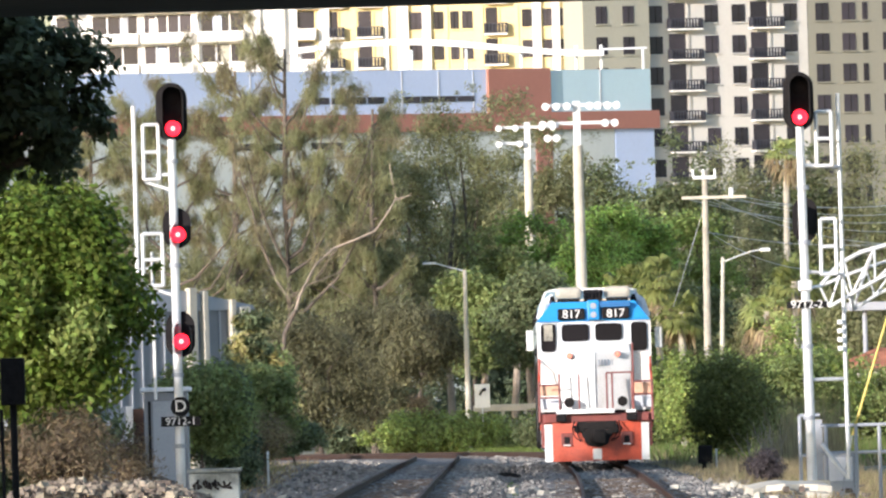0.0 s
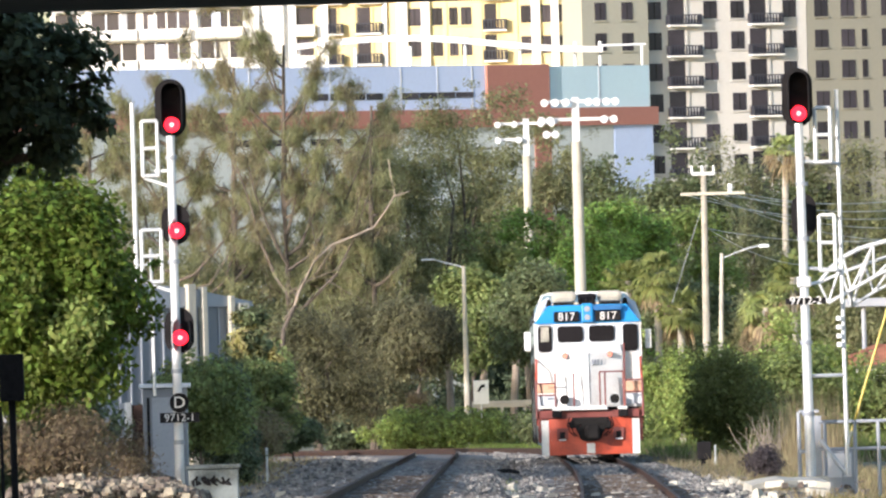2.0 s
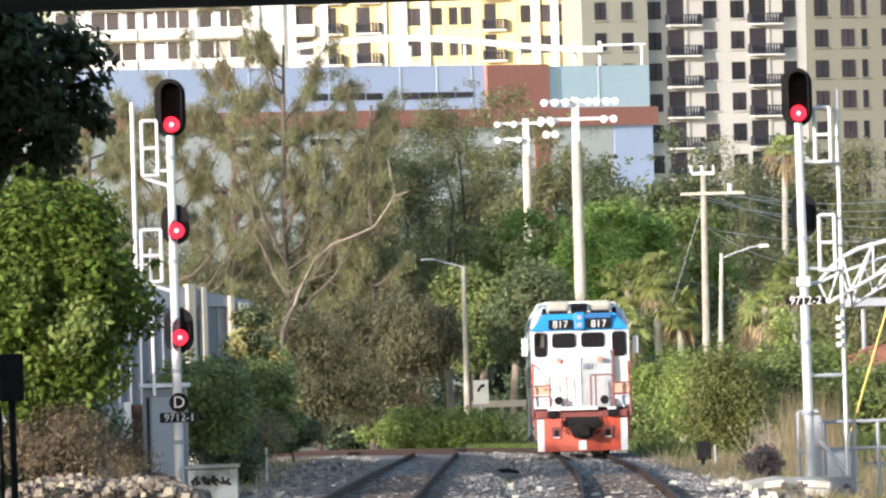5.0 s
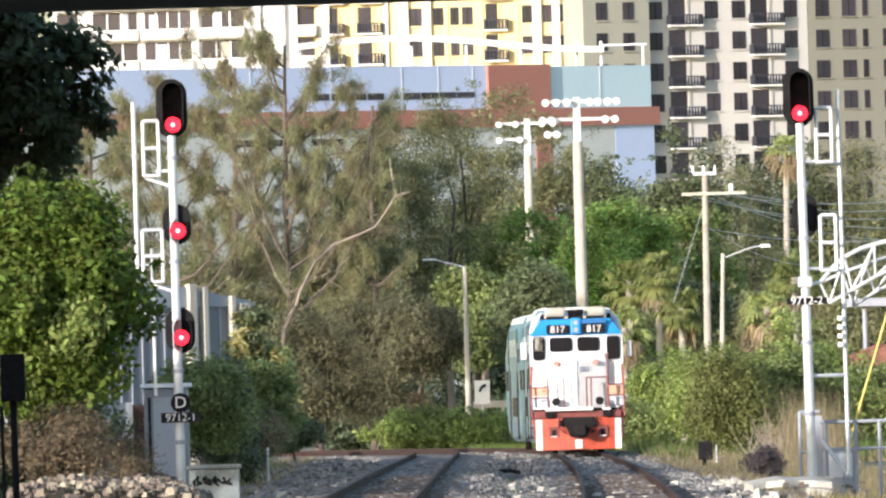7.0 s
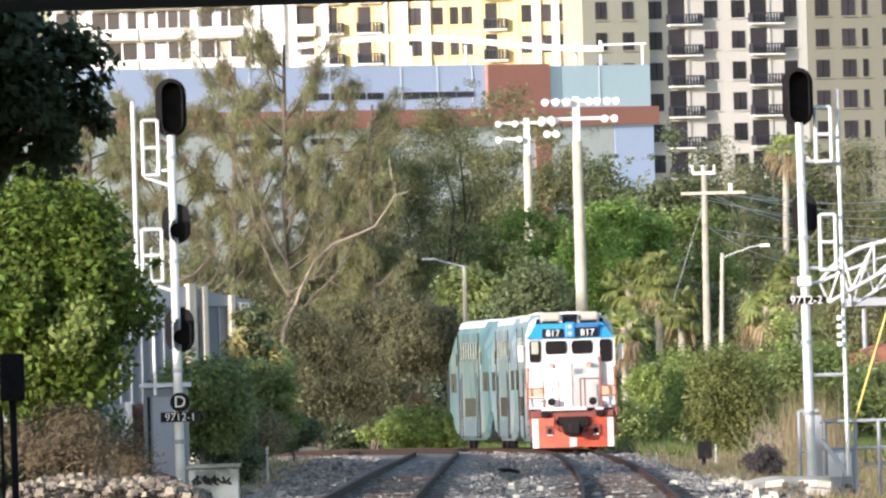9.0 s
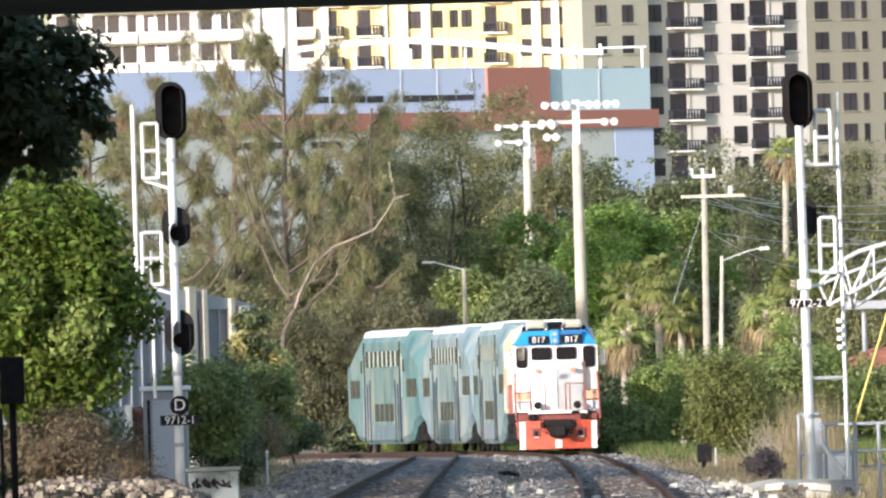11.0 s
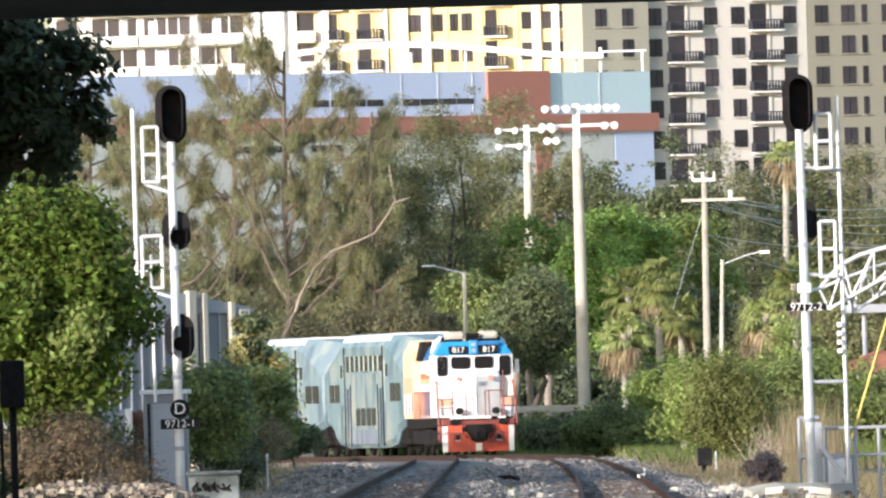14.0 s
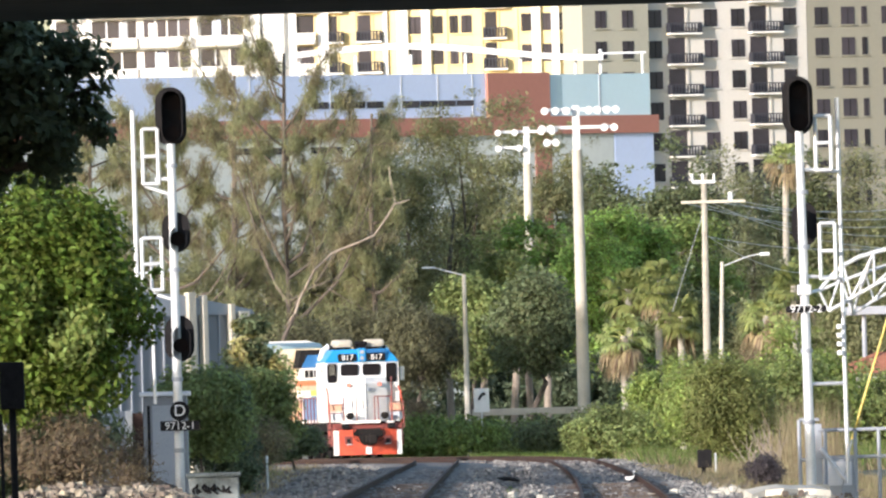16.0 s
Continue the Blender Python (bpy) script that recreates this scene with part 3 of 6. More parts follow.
def coach():
    co = thing("passenger_coach", "pale blue and white two-level passenger coach with dark windows", "train coach", group="coaches of the train")
    def ring(y, zb, zs, ht, zt, hw=1.49):
        return [(-hw, y, zb + 0.25), (-hw + 0.15, y, zb), (hw - 0.15, y, zb), (hw, y, zb + 0.25), (hw, y, zs), (ht, y, zt), (-ht, y, zt), (-hw, y, zs)]
    L = 22.3
    rings = [ring(0.25, 1.25, 3.35, 0.55, 4.62, 1.40), ring(0.4, 1.2, 3.35, 0.6, 4.65), ring(1.9, 1.0, 3.7, 0.95, 4.76), ring(2.9, 0.5, 3.95, 1.05, 4.8), ring(4.2, 0.42, 4.28, 1.2, 4.84), ring(5.6, 0.34, 4.40, 1.25, 4.84),
             ring(L - 5.6, 0.34, 4.40, 1.25, 4.84), ring(L - 4.2, 0.42, 4.28, 1.2, 4.84), ring(L - 2.9, 0.5, 3.95, 1.05, 4.8), ring(L - 1.9, 1.0, 3.7, 0.95, 4.76), ring(L - 0.4, 1.2, 3.35, 0.6, 4.65), ring(L - 0.25, 1.25, 3.35, 0.55, 4.62, 1.40)]
    body = part("body", loft(B(), rings), M["liveryend"], co, "pale aqua body with tapered ends")
    part("roof", prism(B(), [(-1.38, 4.62), (1.38, 4.62), (1.28, 4.84), (1.0, 4.92), (-1.0, 4.92), (-1.28, 4.84)], 4.6, L - 4.6), M["white"], co, "white roof")
    for s in (-1, 1):
        def sheet(name, mm, y0, y1, z0, z1, d=0.02, lab=""):
            return boxpart(name, M[mm], body, min(s * 1.485, s * (1.49 + d)), max(s * 1.485, s * (1.49 + d)), y0, y1, z0, z1, 0, lab)
        for k in range(8):
            sheet("upper_window", "glass", 5.9 + 1.32 * k, 6.86 + 1.32 * k, 3.42, 4.06, 0.02)
        for k in range(4):
            sheet("lower_window", "glass", 8.0 + 1.47 * k, 9.15 + 1.47 * k, 1.25, 1.95, 0.02)
        for y0 in (1.1, 2.6, 18.3, 19.8):
            sheet("middle_window", "glass", y0, y0 + 1.25, 2.2, 2.92, 0.02)
        for y0 in (5.8, L - 7.2):
            d = sheet("door", "liverylow", y0, y0 + 1.4, 0.5, 2.75, 0.012, "dull blue sliding doors")
            boxpart("door_gap", M["black"], d, min(s * 1.5, s * 1.515), max(s * 1.5, s * 1.515), y0 + 0.62, y0 + 0.78, 0.5, 2.75)
        sheet("side_panel", "livery", 7.35, L - 7.35, 1.1, 3.34, 0.006, "faded aqua and cream side panel")
        sheet("side_panel", "liverylow", 7.35, L - 7.35, 0.5, 1.09, 0.006, "faded blue lower panel")
        sheet("side_panel", "liverylow", 4.3, 5.65, 0.65, 2.1, 0.006, "faded blue lower panel")
        sheet("side_panel", "liverylow", L - 5.65, L - 4.3, 0.65, 2.1, 0.006, "faded blue lower panel")
        sheet("side_panel", "aqua2", L - 5.55, L - 5.2, 1.2, 3.9, 0.008, "cream painted strip")
        sheet("side_panel", "aqua2", 5.2, 5.55, 2.2, 3.9, 0.008, "cream painted strip")
        for y0 in (4.5, L - 5.0):
            sheet("end_window", "glass", y0, y0 + 0.5, 3.2, 3.7, 0.02)
        for k in range(7):
            sheet("window_post", "aqua2", 6.93 + 1.32 * k, 7.15 + 1.32 * k, 3.42, 4.06, 0.03)
        sheet("skirt", "teal", 5.6, L - 5.6, 0.62, 0.82, 0.002)
        for k, y0 in enumerate((5.7, 7.3, L - 7.3, L - 5.7)):
            sheet("panel_seam", "grime", y0, y0 + (0.24, 0.14, 0.14, 0.24)[k], 0.42, (4.42, 2.9, 2.9, 4.42)[k], 0.022)
    boxpart("gangway", M["black"], co, -0.6, 0.6, -0.05, 0.28, 1.3, 3.6, 0.05)
    boxpart("gangway", M["black"], co, -0.6, 0.6, L - 0.28, L + 0.2, 1.3, 3.6, 0.05)
    boxpart("underframe", M["grime"], co, -1.3, 1.3, 0.4, L - 0.4, 0.75, 1.14)
    trucks(co, (2.4, L - 2.4), 1.2)
    return co


loco = locomotive()
coach_a = coach()
coach_b, coach_c = copy_thing(coach_a, Matrix()), copy_thing(coach_a, Matrix())
# ---- signals ----
VANES = []  # the glowing vanes inside the signal heads, which swing edge-on when the signals go dark


def signal_head(root, x, z, w, h, lights, lit, facing=-1, fwd=0.0, zv=None, hv=None):
    """A black oval backboard with hooded lenses; x, z: its middle."""
    def oval(k, y0, y1):
        r = w / 2 * k
        top = h / 2 * k - r
        out = [(x + r * math.cos(a), z + top + r * math.sin(a)) for a in np.linspace(0, math.pi, 12)] + [(x + r * math.cos(a), z - top + r * math.sin(a)) for a in np.linspace(math.pi, math.tau, 12)]
        return prism(B(), out, y0, y1)
    f = facing
    head = part("signal_head", oval(1.0, 0.10 * -f - 0.02, 0.10 * -f + 0.02), M["black"], root, "black oval signal backboard")
    part("housing", oval(0.62, min(-f * 0.12, -f * 0.45), max(-f * 0.12, -f * 0.45)), M["black"], head)
    def ring(k, y):
        r = w / 2 * k
        top = max((hv or h * 0.86) / 2 - r, 0.0)
        xo, zc = x + 0.02, zv or z
        return [(xo + r * math.cos(a), y + f * fwd, zc + top + r * math.sin(a)) for a in np.linspace(0, math.pi, 12)] + [(xo + r * math.cos(a), y + f * fwd, zc - top + r * math.sin(a)) for a in np.linspace(math.pi, math.tau, 12)]
    rows = [ring(0.70, -f * 0.1), ring(0.70, f * 0.34), ring(0.63, f * 0.34), ring(0.63, -f * 0.1)]
    part("visor", loft(B(), rows, False), M["black"], head, "deep black visor")
    for lz in lights:
        part("lens", rod(B(), (x + 0.02, -f * 0.04 + f * fwd, lz), (x + 0.02, -f * 0.10 + f * fwd, lz), 0.135, sides=20), M["lens"], head, "dark glass lens")
    if lit is not None:
        bm = rod(B(), (0, -0.006, 0), (0, 0.006, 0), 0.143, sides=24)
        van = part("colour_vane", bm, M["redlamp"], head, "lit red colour disc")
        van.matrix_basis = pose(x + 0.02, -0.01 - fwd, lit)
        c = part("bulb", rod(B(), (0, -0.010, 0), (0, 0.010, 0), 0.042, sides=16), M["core"], van, "bright lamp core")
        VANES.append((van, x + 0.02, -0.01 - fwd, lit))
    return head


def cage(root, x0, x1, z0, z1, y=0.05):
    r = 0.035
    rail = part("cage_rail", rod(B(), (x0, y, z0), (x1, y, z0), r), M["alu"], root, "white tubular service cage")
    for z in ((z0 + z1) / 2, z1):
        part("cage_rail", rod(B(), (x0, y, z), (x1, y, z), r), M["alu"], rail)
    for x in (x0, x1):
        part("cage_post", rod(B(), (x, y, z0), (x, y, z1), r), M["alu"], rail)
        part("cage_post", rod(B(), (x, y + 0.6, z0), (x, y + 0.6, z1), r * 0.8), M["alu"], rail)
        part("cage_floor_bar", rod(B(), (x, y, z0), (x, y + 0.6, z0), r * 0.8), M["alu"], rail)


def left_signal():
    s = thing("railway_signal", "tall silver railway signal mast with three red lamp heads", "railway signal", pose(-4.9, 362, 0), "signals at the track")
    part("mast", rod(B(), (0, 0, 0.1), (0.0, 0, 6.64), 0.088, 0.075, 14), M["alu"], s, smooth=False)
    signal_head(s, 0.01, 7.14, 0.57, 1.08, (7.38, 6.84), 6.84)
    signal_head(s, 0.05, 5.02, 0.52, 0.74, (4.90,), 4.90, fwd=0.2, zv=4.90, hv=0.44)
    signal_head(s, 0.06, 3.08, 0.54, 0.84, (2.95,), 2.95, fwd=0.2, zv=3.0, hv=0.62)
    cage(s, -0.52, -0.24, 5.92, 6.92)
    cage(s, -0.58, -0.22, 3.98, 4.93)
    lad = part("ladder", rod(B(), (-0.69, 0.3, 3.2), (-0.69, 0.3, 7.27), 0.042), M["alu"], s, "galvanised service ladder")
    part("stile", rod(B(), (-0.42, 0.3, 1.9), (-0.42, 0.3, 4.6), 0.03), M["alu"], lad)
    for k in range(4):
        part("rung", rod(B(), (-0.69, 0.3, 3.4 + 0.3 * k), (-0.42, 0.3, 3.4 + 0.3 * k), 0.016), M["alu"], lad)
    for z0, z1, x in ((5.88, 5.7, -0.5), (3.95, 3.78, -0.5), (6.0, 6.0, -0.3)):
        part("bracket", rod(B(), (x, 0.15, z0), (0, 0, z1), 0.03), M["alu"], s)
    for zz in (1.0, 2.3, 4.3, 6.2):
        part("band", rod(B(), (0, 0, zz), (0, 0, zz + 0.08), 0.105, sides=14), M["sheet"], s)
    d = part("disc_sign", rod(B(), (0.03, -0.13, 1.76), (0.03, -0.11, 1.76), 0.18, sides=26), M["black"], s, "round black sign with white letter")
    lettering("D", 0.30, M["white"], d, 0.03, -0.135, 1.76)
    n = part("number_plate", box(B(), -0.33, 0.39, -0.13, -0.11, 1.40, 1.58), M["black"], s, "black plate with white signal number")
    lettering("9712-1", 0.20, M["white"], n, 0.03, -0.135, 1.485)
    boxpart("base", M["concrete"], s, -0.3, 0.3, -0.3, 0.3, -0.5, 0.14, 0.03)
    return s


def right_signal():
    s = thing("railway_signal", "tall silver railway signal mast with one red lamp head", "railway signal", pose(6.6, 362, 0), "signals at the track")
    part("mast", rod(B(), (0.02, 0, 0.05), (-0.03, 0, 6.55), 0.095, 0.075, 14), M["alu"], s)
    signal_head(s, -0.04, 7.02, 0.56, 1.08, (7.26, 6.73), 6.73)
    signal_head(s, 0.03, 4.86, 0.46, 0.80, (4.98, 4.74), None, 1).matrix_basis = pose(0, 0.62, 0)
    part("bracket", rod(B(), (0, 0, 4.86), (0.03, 0.5, 4.86), 0.04), M["alu"], s)
    cage(s, 0.27, 0.55, 5.83, 6.82)
    cage(s, 0.30, 0.58, 3.85, 4.86)
    lad = part("ladder", rod(B(), (0.70, 0.3, 0.1), (0.68, 0.3, 7.15), 0.038), M["alu"], s, "galvanised service ladder")
    for z0, z1 in ((5.8, 5.85), (3.85, 3.9), (1.93, 1.93)):
        part("bracket", rod(B(), (0, 0, z1), (0.70, 0.3, z0), 0.035), M["alu"], s)
    n = part("number_plate", box(B(), -0.36, 0.38, -0.13, -0.11, 3.24, 3.36), M["black"], s, "narrow plate with white signal number")
    lettering("9712-2", 0.21, M["white"], n, 0.01, -0.135, 3.30)
    part("junction_box", box(B(), -0.14, 0.12, -0.12, 0.1, 3.55, 3.75, 0.03), M["alu"], s)
    for zz in (2.5, 1.2, 4.4, 5.4):
        part("band", rod(B(), (0, 0, zz), (0, 0, zz + 0.08), 0.11, sides=14), M["sheet"], s)
    for k in range(4):
        part("insulator", rod(B(), (0.62, 0.2, 2.45 + 0.16 * k), (0.62, 0.2, 2.53 + 0.16 * k), 0.06, sides=10), M["lamp"], s)
    boxpart("base", M["concrete"], s, -0.35, 0.35, -0.3, 0.3, -0.5, 0.09, 0.03)
    return s


left_signal()
right_signal()

# railing and cabinets by the signal on the sunny side
g = thing("railing", "grey galvanised pipe railing beside the signal", "railing", pose(6.6, 362.5, 0))
for x0, z0, x1, z1 in ((-0.17, 0.0, -0.17, 1.28), (0.3, 0.0, 0.3, 1.1), (0.85, 0, 0.85, 1.1), (1.28, 0.0, 1.28, 1.1)):
    part("post", rod(B(), (x0, 0, z0 - 0.3), (x1, 0, z1), 0.035), M["sheet"], g)
for x0, x1, z in ((0.2, 1.6, 1.08), (0.2, 1.6, 0.58), (-0.17, 0.2, 1.28), (-0.17, 0.1, 0.55)):
    part("bar", rod(B(), (x0, 0, z), (x1, 0, z), 0.032), M["sheet"], g)
part("brace", rod(B(), (0.22, -0.05, 0.75), (0.68, -0.05, 0.12), 0.04), M["alu"], g)
part("mesh_panel", box(B(), 0.08, 0.24, 0.02, 0.03, 0.1, 1.2), M["sheet"], g)
cb = thing("relay_cabinet", "small grey steel relay cabinet on the ground", "cabinet", pose(7.15, 363.5, 0))
boxpart("body", M["sheet"], cb, -0.28, 0.28, -0.2, 0.2, -0.3, 0.55, 0.02)
boxpart("door", M["greypaint"], cb, -0.24, 0.24, -0.215, -0.2, 0.06, 0.5, 0.005)

# white arched truss of the crossing cantilever
tr = thing("arched_truss", "white painted steel lattice arch over the crossing", "truss", pose(6.6, 366, 0))
# two lattice planes: a bowed upper chord each, and a straight lower one
arch = [(0.34, 3.65), (0.56, 3.91), (0.80, 4.11), (1.10, 4.26), (1.36, 4.33), (1.75, 4.42), (2.15, 4.46), (2.6, 4.46)]
mid = [(0.34, 3.65), (0.78, 3.83), (1.2, 3.97), (1.9, 4.18), (2.6, 4.34)]
low = [(0.50, 3.27), (0.93, 3.50), (1.36, 3.73), (1.9, 3.98), (2.6, 4.22)]
far = [(0.95, 3.21), (1.36, 3.45), (1.9, 3.72), (2.6, 4.0)]
for cc, yy, r in ((arch, 0, 0.042), (mid, 0.7, 0.032), (low, 0, 0.036), (far, 0.7, 0.032)):
    part("chord", tube(B(), [(a, yy, b) for a, b in cc], r, r, 7), M["alu"], tr)
for a, ya, b, yb in ((arch[0], 0, low[0], 0), (low[0], 0, arch[2], 0), (arch[2], 0, low[1], 0), (low[1], 0, arch[4], 0), (arch[4], 0, low[2], 0), (low[2], 0, arch[6], 0), (arch[6], 0, low[3], 0), (low[3], 0, arch[7], 0),
                     (mid[1], 0.7, far[0], 0.7), (far[0], 0.7, mid[2], 0.7), (mid[2], 0.7, far[1], 0.7), (far[1], 0.7, mid[3], 0.7), (mid[3], 0.7, far[2], 0.7), (far[2], 0.7, mid[4], 0.7), (far[0], 0.7, arch[4], 0), (arch[4], 0, mid[2], 0.7), (low[1], 0, far[0], 0.7)):
    part("lattice_bar", rod(B(), (a[0], ya, a[1]), (b[0], yb, b[1]), 0.024, sides=6), M["alu"], tr)
part("post", rod(B(), (2.9, 0.35, -0.3), (2.9, 0.35, 4.4), 0.12, sides=12), M["alu"], tr)
part("bracket", rod(B(), (0.34, 0.0, 3.66), (0.05, -3.9, 3.6), 0.03), M["alu"], tr)
part("chord", rod(B(), (2.43, 0.35, 4.4), (2.9, 0.35, 4.4), 0.05), M["alu"], tr)

gw = thing("guy_wire", "stay wire with a bright yellow plastic guard", "guy wire", pose(0, 362, 0))
part("guard", rod(B(), (7.39, 0.5, 0.9), (8.2, 0.5, 3.4), 0.02), M["yellow"], gw, "yellow plastic guard")
part("wire", rod(B(), (7.14, 0.5, -0.2), (7.39, 0.5, 0.9), 0.012), M["sheet"], gw)

# graffitied concrete block
bl = thing("concrete_block", "pale concrete block sprayed with dark graffiti on the ground", "concrete block", pose(-4.28, 361.5, 0))
boxpart("body", M["greyblock"], bl, -0.46, 0.46, -0.25, 0.3, -0.3, 0.54, 0.03)
boxpart("cap", M["greyblock"], bl, -0.5, 0.5, -0.29, 0.34, 0.54, 0.62, 0.02)
random.seed(4)
for k in range(9):
    bm = B()
    x = -0.36 + 0.075 * k
    p = (x, -0.262, 0.32)
    for j in range(4):
        q = (x + random.uniform(-0.05, 0.09), -0.262, 0.32 + random.uniform(-0.1, 0.12))
        rod(bm, p, q, 0.018, sides=5)
        p = q
    part("paint_stroke", bm, M["black"], bl, "dark sprayed squiggle")

# grey equipment sheds behind the signal
sh = thing("equipment_shed", "pale grey sheet-metal equipment shed beside the track", "shed", pose(-6.15, 431, 0))
boxpart("body", M["cladding"], sh, -0.45, 0.5, 0, 2.2, -0.5, 2.15, 0.02)
boxpart("roof", M["greypaint"], sh, -0.52, 0.58, -0.08, 2.3, 2.15, 2.25, 0.02)
boxpart("door", M["sheet"], sh, -0.25, 0.38, -0.02, 0, 0.0, 1.95, 0.005)
boxpart("door_gap", M["black"], sh, -0.36, -0.30, -0.015, 0, 0.0, 1.95)
sh2 = thing("equipment_shed", "low white sheet-metal equipment shed with a rusty side panel", "shed", pose(-7.2, 434, 0))
boxpart("body", M["sheet"], sh2, -0.5, 0.3, 0, 2.0, -0.5, 1.85, 0.02)
boxpart("side_panel", M["rust"], sh2, 0.32, 0.55, -0.1, 1.5, -0.5, 1.8, 0.01, "rusty brown panel")
boxpart("corner_post", M["white"], sh2, 0.16, 0.31, -0.03, 0.1, -0.5, 1.86)

# warehouse with pale pilasters
wh = thing("warehouse", "grey metal-clad warehouse with pale pilasters behind trees", "warehouse", pose(-8.4, 645, 0, 0, 0, 42) @ Matrix.Translation((8.4, 0, 0)))
boxpart("wall", M["cladding"], wh, -12.5, -5.6, 0, 12, -0.5, 5.1)
for k, x in enumerate((-8.3, -7.75, -6.55, -6.05)):
    part("pilaster", box(B(), x - (0.16, 0.1, 0.1, 0.22)[k], x + (0.16, 0.1, 0.1, 0.22)[k], -0.25, 0, -0.5, (5.85, 5.75, 5.45, 5.2)[k], 0.02), M["concrete"], wh)
part("roof", prism(B(), [(-12.6, 5.1), (-5.5, 5.1), (-5.6, 5.25), (-8.8, 5.8), (-12.6, 6.0)], -0.1, 12.1), M["sheet"], wh)
for k in range(14):
    boxpart("cladding_rib", M["sheet"], wh, -12.3 + 0.48 * k, -12.24 + 0.48 * k, -0.04, 0, -0.4, 5.1)

# dark signal post and its case close under the overpass
dp = thing("equipment_post", "dark post carrying a box, in shade", "post", pose(-6.22, 284, 0))
part("post", rod(B(), (0.02, 0, -0.5), (0, 0, 1.8), 0.05), M["black"], dp)
boxpart("case", M["black"], dp, -0.17, 0.18, -0.15, 0.15, 1.78, 2.46, 0.02)
dp2 = thing("thin_post", "thin dark post in shade", "post", pose(-6.38, 284.5, 0))
part("post", rod(B(), (0.0, 0, -0.5), (-0.02, 0, 1.72), 0.025), M["black"], dp2)

# ---- overpass whose edge crosses the top of the view ----
ov = thing("overpass", "dark concrete road overpass crossing above the tracks", "bridge", kind="structure")
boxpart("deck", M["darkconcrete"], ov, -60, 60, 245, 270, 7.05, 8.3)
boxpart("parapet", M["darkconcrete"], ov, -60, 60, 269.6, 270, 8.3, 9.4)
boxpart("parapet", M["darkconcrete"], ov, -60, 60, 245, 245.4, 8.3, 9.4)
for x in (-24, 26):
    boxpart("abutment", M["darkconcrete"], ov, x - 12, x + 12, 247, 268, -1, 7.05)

# ---- street furniture beyond the curve ----
sl = thing("street_lamp", "grey concrete street lamp with a single arm", "street lamp", pose(0.9, 850, 0), "street lamps")
part("pole", rod(B(), (0, 0, -0.4), (0, 0, 7.7), 0.14, 0.085, 10), M["concrete"], sl)
part("arm", rod(B(), (0, 0, 7.65), (-1.25, 0, 8.0), 0.035, 0.025), M["alu"], sl)
part("lamp_head", box(B(), -1.8, -1.2, -0.1, 0.1, 7.97, 8.06, 0.03), M["alu"], sl)
sl = thing("street_lamp", "grey street lamp with a long curved arm", "street lamp", pose(11.1, 800, 0), "street lamps")
part("pole", rod(B(), (-0.1, 0, -0.4), (0.18, 0, 7.55), 0.12, 0.08, 10), M["concrete"], sl)
arm = [(0.18, 7.35), (0.7, 7.55), (1.3, 7.75), (1.75, 7.82)]
part("arm", tube(B(), [(a, 0, b) for a, b in arm], 0.03), M["alu"], sl)
part("lamp_head", box(B(), 1.7, 2.1, -0.1, 0.1, 7.74, 7.88, 0.03), M["lamp"], sl)

up = thing("utility_pole", "weathered timber utility pole with crossarms and wires", "utility pole", pose(10.58, 800, 0))
part("pole", rod(B(), (-0.05, 0, -0.4), (0.06, 0, 11.0), 0.18, 0.12, 10), M["timber"], up)
part("crossarm", box(B(), -0.42, 0.5, -0.16, -0.04, 10.72, 10.86), M["alu"], up)
for x in (-0.42, 0.0, 0.46):
    part("insulator", rod(B(), (x, -0.1, 10.82), (x, -0.1, 11.12), 0.05, 0.04), M["lamp"], up)
part("crossarm", box(B(), -0.9, 1.7, -0.18, -0.04, 9.92, 10.04), M["concrete"], up)
part("transformer", rod(B(), (1.1, -0.1, 9.98), (1.1, -0.1, 10.35), 0.09), M["lamp"], up)
part("stay", rod(B(), (0, 0, 9.6), (-1.35, 0, 5.6), 0.012), M["sheet"], up)
part("stay", rod(B(), (0.05, 0, 10.0), (-0.1, 0, 6.8), 0.012), M["sheet"], up)


def wire(p, q, sag, name="overhead_wire", r=0.02):
    bm = B()
    p, q = Vector(p), Vector(q)
    pts = [p.lerp(q, k / 10) - Vector((0, 0, sag * 4 * (k / 10) * (1 - k / 10))) for k in range(11)]
    tube(bm, pts, r, sides=5)
    return tagged(part(name, bm, M["greypaint"]), "thin sagging overhead wire strung from the pole", "wire", "overhead wires")


for p, q, s in (((9.7, 800, 10.0), (20.5, 838, 9.2), 0.5), ((10.3, 800, 10.0), (20.5, 836, 8.7), 0.5), ((11.6, 800, 10.0), (20.5, 834, 9.6), 0.5), ((12.2, 800, 9.95), (20.5, 832, 10.0), 0.4),
                ((10.6, 800, 8.6), (20.5, 830, 8.3), 0.4), ((10.6, 800, 8.7), (15.0, 830, 7.2), 0.3),
                ((10.9, 800, 9.95), (20.5, 840, 8.2), 0.6), ((11.2, 800, 9.95), (20.5, 829, 9.9), 0.35)):
    wire(p, q, s, r=0.014)

